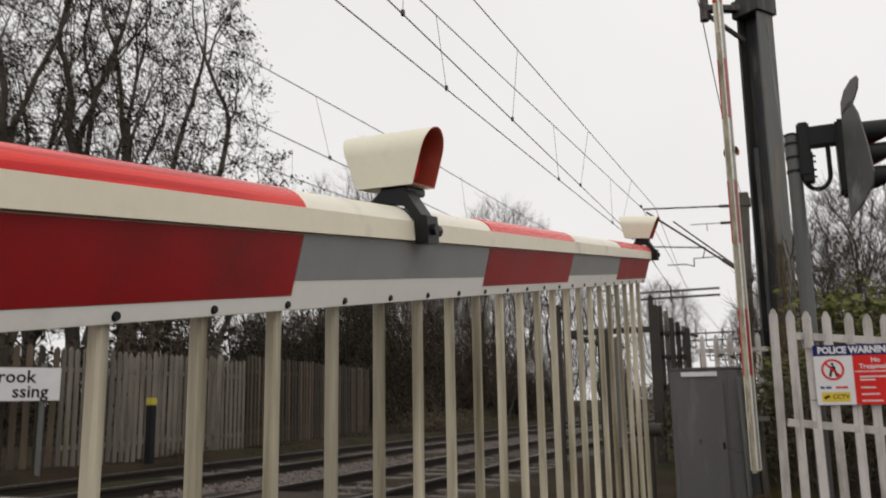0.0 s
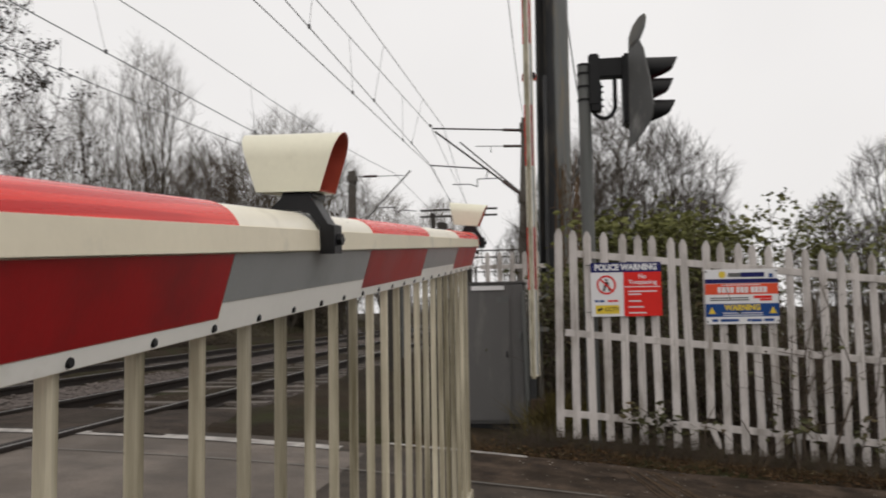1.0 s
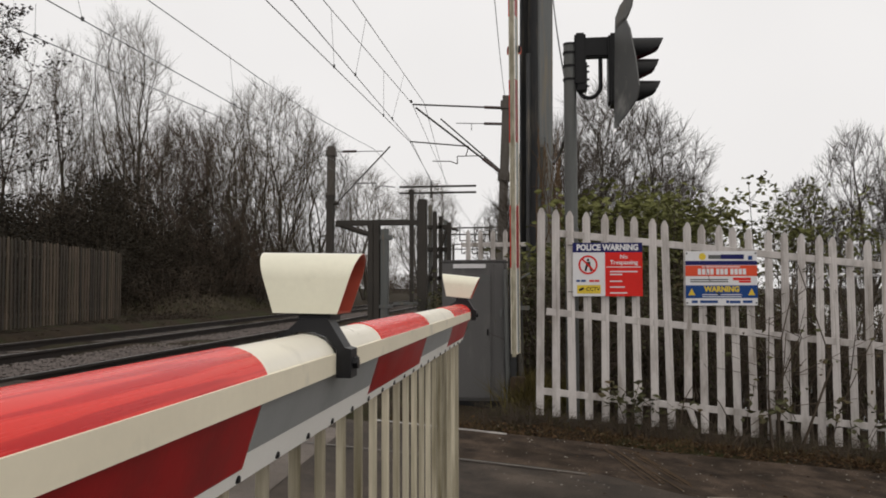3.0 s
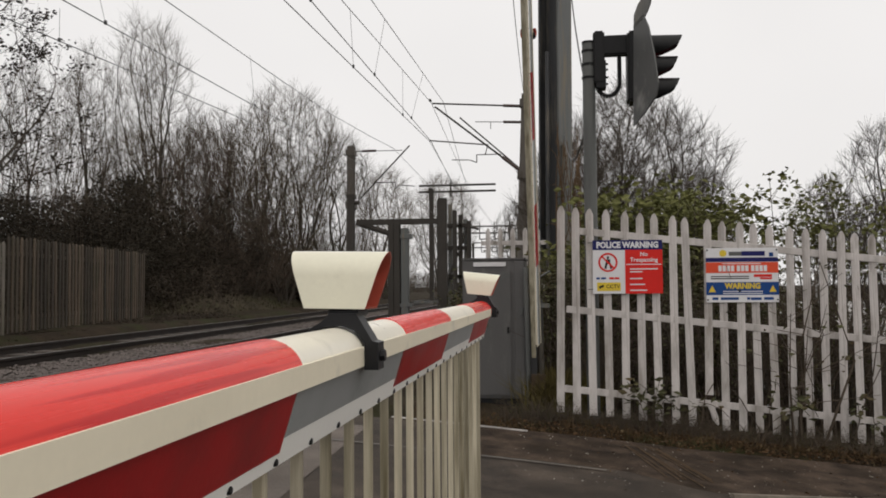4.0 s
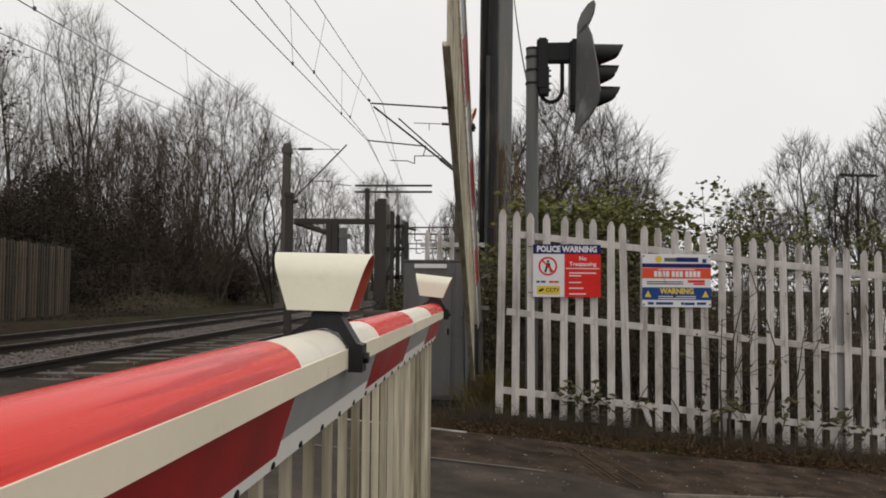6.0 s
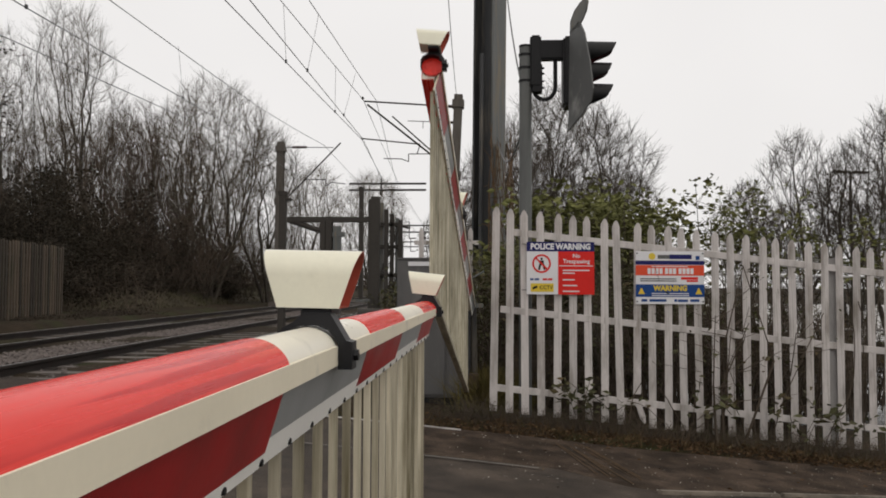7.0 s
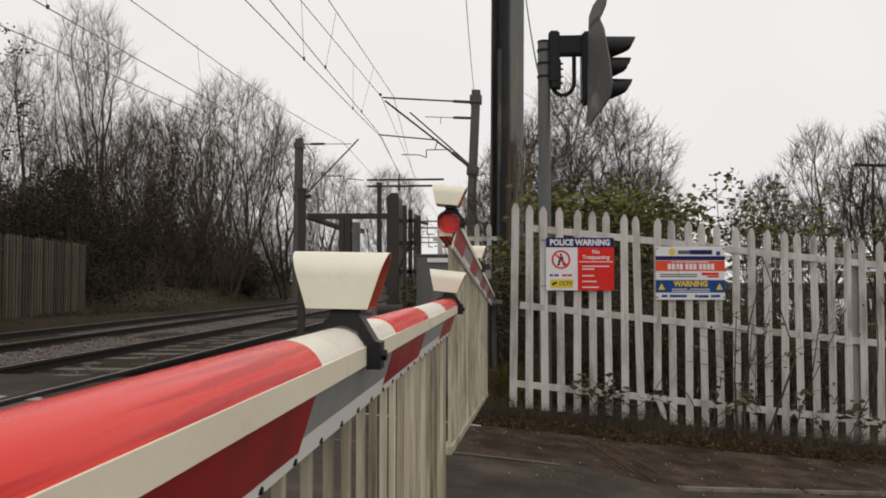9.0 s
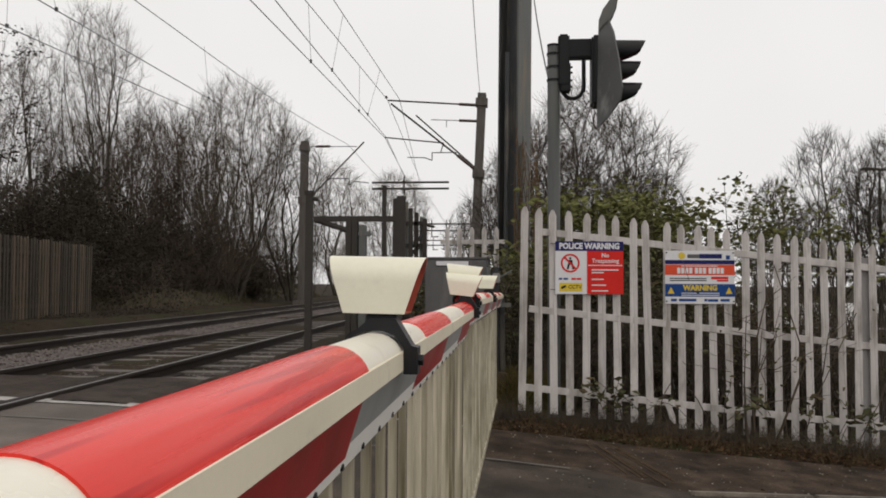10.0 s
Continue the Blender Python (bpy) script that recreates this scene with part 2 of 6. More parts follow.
    "sign_white": mat("sign_white", (0.72, 0.71, 0.72), 0.4, var=0.06, scale=4, bump=0.01),
    "sign_blue": mat("sign_blue", (0.012, 0.014, 0.105), 0.45, spec=0.2, var=0.1, scale=4, bump=0.01),
    "sign_mid_blue": mat("sign_mid_blue", (0.012, 0.058, 0.22), 0.45, spec=0.2, var=0.1, scale=4, bump=0.01),
    "sign_red": mat("sign_red", (0.68, 0.022, 0.016), 0.45, spec=0.2, var=0.1, scale=4, bump=0.01),
    "sign_orange": mat("sign_orange", (0.72, 0.085, 0.035), 0.45, spec=0.2, var=0.1, scale=4, bump=0.01),
    "sign_yellow": mat("sign_yellow", (0.72, 0.52, 0.03), 0.4, var=0.1, scale=4, bump=0.01),
    "sign_black": mat("sign_black", (0.012, 0.012, 0.012), 0.45, spec=0.2, var=0.1, scale=4, bump=0.01),
    "insulator": mat("insulator", (0.06, 0.035, 0.03), 0.25, var=0.2, scale=9, bump=0),
    "hivis_yellow": mat("hivis_yellow", (0.55, 0.45, 0.05), 0.5, var=0.2, scale=9, bump=0.05),
    "rust": mat("rust", (0.075, 0.048, 0.03), 0.9, var=0.4, scale=9, bump=0.3),
}

# the lit red aspects of the road signal
M["signal_red"] = mat("signal_red", (0.5, 0.01, 0.02), 0.2, var=0.05, bump=0)
M["signal_red"].node_tree.nodes["Principled BSDF"].inputs["Emission Color"].default_value = (1.0, 0.02, 0.05, 1)
M["signal_red"].node_tree.nodes["Principled BSDF"].inputs["Emission Strength"].default_value = 9.0

# ---- mesh helpers ----


class Geo:
    """Collects solids as plain vertex and face lists."""

    def __init__(self):
        self.v, self.f = [], []

    def add(self, verts, faces, m=None):
        k = len(self.v)
        self.v += [tuple(m @ Vector(p)) for p in verts] if m else [tuple(p) for p in verts]
        self.f += [tuple(i + k for i in f) for f in faces]
        return self

    def box(self, x0, x1, y0, y1, z0, z1, c=0.0, m=None):
        """A box with its twelve edges cut off by c."""
        bm = bmesh.new()
        bmesh.ops.create_cube(bm, size=1, matrix=Matrix.Translation(((x0 + x1) / 2, (y0 + y1) / 2, (z0 + z1) / 2)) @ Matrix.Diagonal((x1 - x0, y1 - y0, z1 - z0, 1)))
        if c:
            bmesh.ops.bevel(bm, geom=bm.edges[:], offset=c, segments=2 if c > 0.004 else 1, affect="EDGES")
        bm.verts.index_update()
        self.add([v.co[:] for v in bm.verts], [[v.index for v in f.verts] for f in bm.faces], m)
        bm.free()
        return self

    def extrude(self, outline, axis, a, b, shear=0.0, m=None):
        """A closed outline of two coordinates, drawn out along an axis from a to b; shear slants both ends along the second coordinate."""
        k = len(outline)
        top = max(q for _, q in outline)
        pts = []
        for e in (a, b):
            for p, q in outline:
                d = e + shear * (q - top)
                pts.append({"x": (d, p, q), "y": (p, d, q), "z": (p, q, e)}[axis])
        faces = [(i, (i + 1) % k, k + (i + 1) % k, k + i) for i in range(k)] + [tuple(range(k))[::-1], tuple(range(k, 2 * k))]
        return self.add(pts, faces, m)

    def tube(self, p0, p1, r0, r1=None, n=8, m=None):
        r1 = r0 if r1 is None else r1
        p0, p1 = Vector(p0), Vector(p1)
        q = (p1 - p0).to_track_quat("Z", "Y")
        ring = [(math.cos(2 * math.pi * i / n), math.sin(2 * math.pi * i / n)) for i in range(n)]
        pts = [p0 + q @ Vector((c * r0, s * r0, 0)) for c, s in ring] + [p1 + q @ Vector((c * r1, s * r1, 0)) for c, s in ring]
        faces = [(i, (i + 1) % n, n + (i + 1) % n, n + i) for i in range(n)] + [tuple(range(n))[::-1], tuple(range(n, 2 * n))]
        return self.add(pts, faces, m)

    def path(self, pts, r, n=6):
        for a, b in zip(pts, pts[1:]):
            self.tube(a, b, r, n=n)
        return self

    def mesh(self, name, material, smooth=False):
        me = bpy.data.meshes.new(name)
        me.from_pydata(self.v, [], self.f)
        bm = bmesh.new()
        bm.from_mesh(me)
        bmesh.ops.recalc_face_normals(bm, faces=bm.faces[:])
        bm.to_mesh(me)
        bm.free()
        me.materials.append(material)
        if smooth:
            me.polygons.foreach_set("use_smooth", [True] * len(me.polygons))
            me.set_sharp_from_angle(angle=radians(38))
        return me


def part(name, geo, material, parent=None, label="", m=None, smooth=False):
    me = geo if isinstance(geo, bpy.types.Mesh) else geo.mesh(name, M[material], smooth)
    ob = new(name, me)
    ob.parent = parent
    if m is not None:
        ob.matrix_basis = m
    return tagged(ob, label)


def thing(name, label, category, m=None, group="", kind=""):
    ob = new(name)
    ob.empty_display_size = 0.1
    if m is not None:
        ob.matrix_basis = m
    return tagged(ob, label, category, group, kind)


def lettering(name, words, size, material, parent, m, align="CENTER", bold=0.018):
    """Raised letters of the built-in font, 1 mm thick, turned to a mesh."""
    cu = bpy.data.curves.new(name, "FONT")
    cu.body, cu.size, cu.extrude, cu.align_x, cu.align_y = words, size, 0.0005, align, "CENTER"
    cu.resolution_u, cu.offset = 2, size * bold
    tmp = new("tmp", cu)
    bpy.context.view_layer.update()
    me = bpy.data.meshes.new_from_object(tmp)
    bpy.data.objects.remove(tmp)
    me.materials.clear()
    me.materials.append(M[material])
    return part(name, me, material, parent, m=m)


def plate(x0, x1, z0, z1, y, d=0.0015):
    """A flat panel that faces -y at y, in a sign's own space."""
    return Geo().box(x0, x1, y - d, y, z0, z1)


def level(x, y=0.0):
    """The ground's height: a ramp that climbs to the tracks and lies flat across them."""
    ramp = 0.08 - 0.105 * max(-12.0, min(12.0, x))
    k = 0.12
    z = 0.345 - k * math.log(1 + math.exp((0.345 - ramp) / k))
    low = -0.62
    return low + 0.1 * math.log(1 + math.exp((z - low) / 0.1))


def smooth_step(a, b, x):
    x = min(1, max(0, (x - a) / (b - a)))
    return x * x * (3 - 2 * x)


def verge(x, y):
    """How far the soil rises beside the road."""
    return 0.07 * smooth_step(6.75, 7.1, y) + 0.04 * noise.noise((x * 1.7, y * 1.7, 0)) * smooth_step(6.7, 7.2, y)


LEAN = -0.03  # sideways drift of the tracks per metre


def sheet(name, xs, ys, height, material, label, category, kind="structure"):
    pts = [(x, y, height(x, y)) for y in ys for x in xs]
    w = len(xs)
    faces = [(j * w + i, j * w + i + 1, (j + 1) * w + i + 1, (j + 1) * w + i) for j in range(len(ys) - 1) for i in range(w - 1)]
    me = bpy.data.meshes.new(name)
    me.from_pydata(pts, [], faces)
    me.materials.append(M[material])
    me.polygons.foreach_set("use_smooth", [True] * len(me.polygons))
    return tagged(new(name, me), label, category, kind=kind)


def steps(*runs):
    """Coordinates in runs of (start, end, step), without repeats."""
    out = []
    for a, b, s in runs:
        k = max(1, round((b - a) / s))
        out += [a + (b - a) * i / k for i in range(k + 1)]
    return sorted(set(round(v, 4) for v in out))


# ---- ground, road, tracks ----


def build_ground():
    def ground_height(x, y):
        z = level(x, y) - 0.06 + verge(x, y)
        if y > 8:
            z += 0.10 * noise.noise((x * 0.4, y * 0.4, 5)) * smooth_step(8, 10, y)
        if -9.6 + LEAN * y < x < -2.9 + LEAN * y and y > 6:
            z -= 0.12
        z -= 0.5 * smooth_step(9.5, 13, y) * smooth_step(24.0, 22.0, y) * smooth_step(1.5, 3.0, x)
        far = max(abs(x), abs(y))
        return z + 0.5 * smooth_step(60, 400, far)

    xs = steps((-3000, -200, 900), (-200, -40, 20), (-40, -12, 2), (-12, 6, 0.25), (6, 30, 2), (30, 200, 20), (200, 3000, 900))
    ys = steps((-3000, -200, 900), (-200, -20, 20), (-20, 6, 2), (6, 10, 0.16), (10, 40, 1), (40, 200, 16), (200, 3000, 900))
    sheet("ground", xs, ys, ground_height, "soil", "dark damp soil with moss and leaf litter", "ground")

    xs = steps((-60, -12, 4), (-12, 4, 0.25), (4, 40, 3))
    ys = steps((-9, 4, 1), (4, 6.8, 0.2))
    road = sheet("road", xs, ys, lambda x, y: level(x, y) + 0.004 * noise.noise((x, y, 3)) - 0.03 * smooth_step(6.5, 6.8, y), "asphalt", "worn wet grey asphalt road ramping up to the railway", "road")

    def strip(name, x0, x1, y0, y1, material, label):
        xs = steps((x0, x1, 0.2))
        pts = [(x, y0 + (y1 - y0) * k, level(x) + 0.011) for k in (0, 1) for x in xs]
        w = len(xs)
        g = Geo().add(pts, [(i, i + 1, w + i + 1, w + i) for i in range(w - 1)])
        return part(name, g, material, road, label)

    strip("road_line", -11, -1.6, 6.20, 6.38, "white_line", "white painted edge line across the tracks")
    strip("road_line", -1.3, -0.2, 6.62, 6.70, "white_line", "white painted edge line beside the barrier")
    strip("road_line", -7, 0.36, 5.55, 5.572, "old_line", "faint worn white line on the asphalt")

    # the worn deck of the crossing between and beside the rails
    pts, ys = [], steps((-8.5, 6.2, 0.7))
    xs = steps((-9.6, -1.2, 0.3))
    w = len(xs)
    pts = [(x + LEAN * y, y, level(x + LEAN * y) + 0.0045) for y in ys for x in xs]
    g = Geo().add(pts, [(k * w + i, k * w + i + 1, k * w + w + i + 1, k * w + w + i) for k in range(len(ys) - 1) for i in range(w - 1)])
    part("crossing_deck", g, "deck", road, "paler worn crossing deck")

    # darker footway tarmac between the edging and the verge
    def foot_edge(x):
        return 5.60 - 0.32 * smooth_step(0.40, 1.05, x) + 0.404 * max(0.0, x - 1.08) + 0.008 * noise.noise((x * 5, 0, 8))

    xs = steps((-0.6, 6.4, 0.1))
    n = 16
    pts = [(x, foot_edge(x) + (7.15 + 0.09 * x - foot_edge(x)) * k / n, level(x) + (0.007 + 0.002 * noise.noise((x * 2, k * 0.3, 4)) if k else -0.012) - 0.04 * smooth_step(11, 14, k)) for k in range(n + 1) for x in xs]
    w = len(xs)
    g = Geo().add(pts, [(k * w + i, k * w + i + 1, k * w + w + i + 1, k * w + w + i) for k in range(n) for i in range(w - 1)])
    tagged(part("pavement", g, "footway"), "dark brown worn tarmac footway with grit and dead leaves", "pavement", kind="structure")

    # a low concrete edging that crosses the apron
    kerb = thing("kerb", "pale flush concrete edging stones set in asphalt", "kerb", kind="structure")
    turn = radians(22)
    for i in range(6):
        d = 0.46 + i * 0.93
        x, y = 1.08 + d * math.cos(turn), 5.28 + d * math.sin(turn)
        m = pose(x, y, level(x), 0, 0, 22) @ pose(0, 0, 0, 0, math.degrees(math.atan(0.097)), 0)
        part("kerb_stone", Geo().box(-0.455, 0.455, -0.026, 0.026, -0.08, 0.018, 0.008), "edging", kerb, m=m)


def rail_outline():
    half = [(0.07, 0.0), (0.07, 0.012), (0.012, 0.03), (0.01, 0.105), (0.035, 0.118)]
    return half + [(-p, q) for p, q in half[::-1]]


TRACKS = ((-3.60, -5.035), (-6.85, -8.285))
RAIL_TOP = 0.352


def build_tracks():
    for k, pair in enumerate(TRACKS):
        track = thing("railway_track", "rusty steel rails with bright tops on pale sleepers", "railway track", group="railway tracks")
        turn = pose(0, 0, 0, 0, 0, math.degrees(math.atan(-LEAN)))
        for a in pair:
            m = Matrix.Translation((a, 0, RAIL_TOP - 0.153)) @ turn
            rail = part("rail", Geo().extrude(rail_outline(), "y", -30, 140), "rail_side", track, m=m)
            part("rail_head", Geo().extrude([(-0.036, 0.118), (-0.036, 0.146), (-0.030, 0.151), (0.030, 0.151), (0.036, 0.146), (0.036, 0.118)], "y", -30, 140), "rail_side", rail, "rusty rail head")
            part("running_band", Geo().extrude([(-0.006, 0.1505), (-0.006, 0.153), (0.020, 0.153), (0.020, 0.1505)], "y", -30, 140), "rail_top", rail, "bright worn running band")
        mid = sum(pair) / 2
        sleeper = Geo().box(-1.3, 1.3, -0.125, 0.125, -0.11, 0.0, 0.015).mesh("sleeper", M["concrete"])
        for i in range(75):
            y = 8.66 + i * 0.68
            part("sleeper", sleeper, "concrete", track, m=Matrix.Translation((mid + LEAN * y, y, RAIL_TOP - 0.125)) @ turn)
        # flangeways along the rails through the crossing
        for a, s in ((pair[0], -1), (pair[1], 1)):
            g = Geo().extrude([(s * 0.04, 0.0), (s * 0.10, 0.0), (s * 0.10, 0.004), (s * 0.04, 0.004)], "y", -9, 6.4)
            part("flangeway", g, "rail_side", track, "dark groove beside the rail", m=Matrix.Translation((a, 0, 0.3465)) @ turn)

    def bed(x, y):
        u = x - LEAN * y
        z = 0.20 + 0.025 * noise.noise((x * 4, y * 4, 1)) + 0.02 * noise.noise((x * 11, y * 11, 2))
        z -= 0.35 * smooth_step(-3.0, -2.2, u) + 0.35 * smooth_step(-9.0, -9.8, u)
        if abs(u + 5.94) < 0.6:
            z += 0.05
        return z

    xs = steps((-13.5, -9.5, 0.5), (-9.5, -2.2, 0.1))
    ys = steps((6.42, 20, 0.14), (20, 45, 0.5), (45, 140, 6))
    sheet("ballast", xs, ys, bed, "ballast", "dark grey crushed stone ballast of the track bed", "ballast")
    # dirty made ground that carries on past the road's edge between the rails
    sheet("crossing_apron", steps((-5.75, -2.7, 0.15)), steps((6.3, 10.5, 0.15)), lambda x, y: 0.318 + 0.012 * noise.noise((x * 3, y * 3, 9)) - 0.16 * smooth_step(7.9 + 0.5 * noise.noise((x * 2, 0, 3)), 8.6, y) - 0.2 * smooth_step(-3.1, -2.7, x), "apron", "dark muddy tarmac beside the crossing between the rails", "pavement")
    rng = random.Random(4)
    g = Geo()
    for i in range(13000):
        y = 6.6 + 28 * rng.random() ** 1.4
        u = rng.uniform(-9.0, -2.5) if i % 3 == 0 else rng.gauss(-5.94, 0.42)
        if y < 8.4 and u > -5.4 or y < 7.5:
            continue
        x = u + LEAN * y
        r = rng.uniform(0.016, 0.034)
        c = Vector((x, y, bed(x, y) + r * 0.3))
        d = [Vector((rng.uniform(0.6, 1.3) * r * sx, rng.uniform(0.6, 1.3) * r * sy, rng.uniform(0.5, 1.0) * r * sz)) for sx, sy, sz in ((1, 0, 0), (0, 1, 0), (-1, 0, 0), (0, -1, 0), (0, 0, 1), (0, 0, -1))]
        g.add([c + e for e in d], [(0, 1, 4), (1, 2, 4), (2, 3, 4), (3, 0, 4), (1, 0, 5), (2, 1, 5), (3, 2, 5), (0, 3, 5)])
    me = bpy.data.meshes.new("ballast_stones")
    me.from_pydata(g.v, [], g.f)
    me.materials.append(M["stone"])
    tagged(new("ballast_stones", me), "loose grey crushed stones between the rails", "stones", kind="stuff")


build_ground()
build_tracks()

# ---- the two lifting barriers ----
# Own space of a barrier: y runs from the pivot to the tip, x across, z up.
CX = -0.018           # middle of the tube across
RX, RZ, MID = 0.040, 0.035, 0.132  # half width and rise of its rounded top, and where that begins
BOUNDS = (0.403, 0.953, 1.503, 2.053, 2.609, 3.155, 3.690, 4.190)  # colour changes along the boom
BAR_Z, BAR_GAP = 0.045, 0.1154
BAR_SPOTS = [1.816 + BAR_GAP * k for k in range(-13, 21)]
barrier_bars = {}


def arch(grow=0.0, a0=0.0, a1=180.0, n=20):
    return [(CX + (RX + grow) * math.cos(a), MID + (RZ + grow) * math.sin(a)) for a in [radians(a0 + (a1 - a0) * i / n) for i in range(n + 1)]]


def tube_outline():
    """Rounded top over straight sides, flat underneath."""
    return [(CX + RX, 0.1185)] + arch() + [(CX - RX, 0.085), (-0.010, 0.085), (0.004, 0.1185)]


def sleeve_outline():
    """The coloured skin: over the top from the front edge, down the back and under, 1.5 mm proud."""
    outer = arch(0.0015, 16) + [(CX - RX - 0.0015, 0.0835), (-0.012, 0.0835)]
    inner = [(-0.012, 0.086), (CX - RX + 0.001, 0.086)] + arch(-0.001, 16)[::-1]
    return outer + inner


def hood_geo():
    """A lamp hood: a tunnel across the boom, longer at the top than at the bottom, flat underneath."""
    n, g = 20, Geo()
    outer, inner = [], []
    r, h = 0.036, 0.040
    ring = [(-r, -h), (-r, 0.004)] + [(-r * math.cos(math.pi * i / n), 0.004 + 0.034 * math.sin(math.pi * i / n)) for i in range(1, n)] + [(r, 0.004), (r, -h)]
    for s, t in ((1.0, outer), (0.95, inner)):
        for e in (-1, 1):
            for y, z in ring:
                y, z = y * s, z * s - (0.0 if s == 1 else 0.0)
                t.append((e * (0.042 + 0.025 * (z + h) / 0.078), y, z))
    k = len(ring)
    g.add(outer, [(i, i + 1, k + i + 1, k + i) for i in range(k - 1)] + [(0, k, 2 * k - 1, k - 1)])
    return g, inner, k


def make_lamp(parent, y, side, roll=0.0):
    """A boom lamp with its saddle bracket, hood, lenses and bolts."""
    cx = CX * side
    lamp = part("lamp", Geo().box(cx - 0.012 if side > 0 else cx - 0.030, cx + 0.030 if side > 0 else cx + 0.012, y - 0.030, y + 0.030, 0.180, 0.1925, 0.003), "black_plastic", parent, "cream hooded red boom lamp on a black bracket")
    g, inner, k = hood_geo()
    m = pose(cx, y, 0.2325, 0, roll, 0)
    part("hood", g, "cream_plastic", lamp, "cream plastic hood open at both ends", m=m, smooth=True)
    liner = Geo().add(inner, [(i, i + 1, k + i + 1, k + i) for i in range(k - 1)] + [(0, k, 2 * k - 1, k - 1)])
    for e in (0, 1):
        a, b = [g.v[e * k + i] for i in range(k)], inner[e * k:(e + 1) * k]
        liner.add(a + list(b), [(i, (i + 1) % k, k + (i + 1) % k, k + i) for i in range(k)])
    part("hood_liner", liner, "red_liner", lamp, "red inside of the hood", m=m)
    for e in (1, -1):
        part("lens", Geo().tube((e * 0.018, 0, -0.002), (e * 0.026, 0, -0.002), 0.031, 0.026, 20), "red_lens", lamp, "round red lens", m=m, smooth=True)
    # the strap over the tube, down to a block on the front edge
    yb = y - 0.022
    over = [(CX - 0.043, 0.118), (CX - 0.043, 0.150), (CX - 0.034, 0.166), (CX - 0.020, 0.1735), (CX - 0.006, 0.186), (CX + 0.030, 0.186), (CX + 0.052, 0.150), (CX + 0.060, 0.148), (CX + 0.060, 0.112), (CX + 0.041, 0.112),
            (CX + 0.041, 0.146), (CX + 0.028, 0.163), (CX + 0.012, 0.169), (CX - 0.012, 0.169), (CX - 0.028, 0.162), (CX - 0.040, 0.145), (CX - 0.040, 0.118)]
    part("bracket", Geo().extrude([(p * side, q) for p, q in over], "y", yb - 0.017, yb + 0.017), "black_plastic", lamp, "black saddle strap over the boom")
    part("bracket_bolt", Geo().tube(((CX + 0.051) * side, yb + 0.017, 0.130), ((CX + 0.051) * side, yb + 0.034, 0.130), 0.009, n=8), "black_plastic", lamp)
    part("bracket_bolt", Geo().tube(((CX + 0.060) * side, yb, 0.130), ((CX + 0.066) * side, yb, 0.130), 0.008, n=6), "black_plastic", lamp)
    return lamp


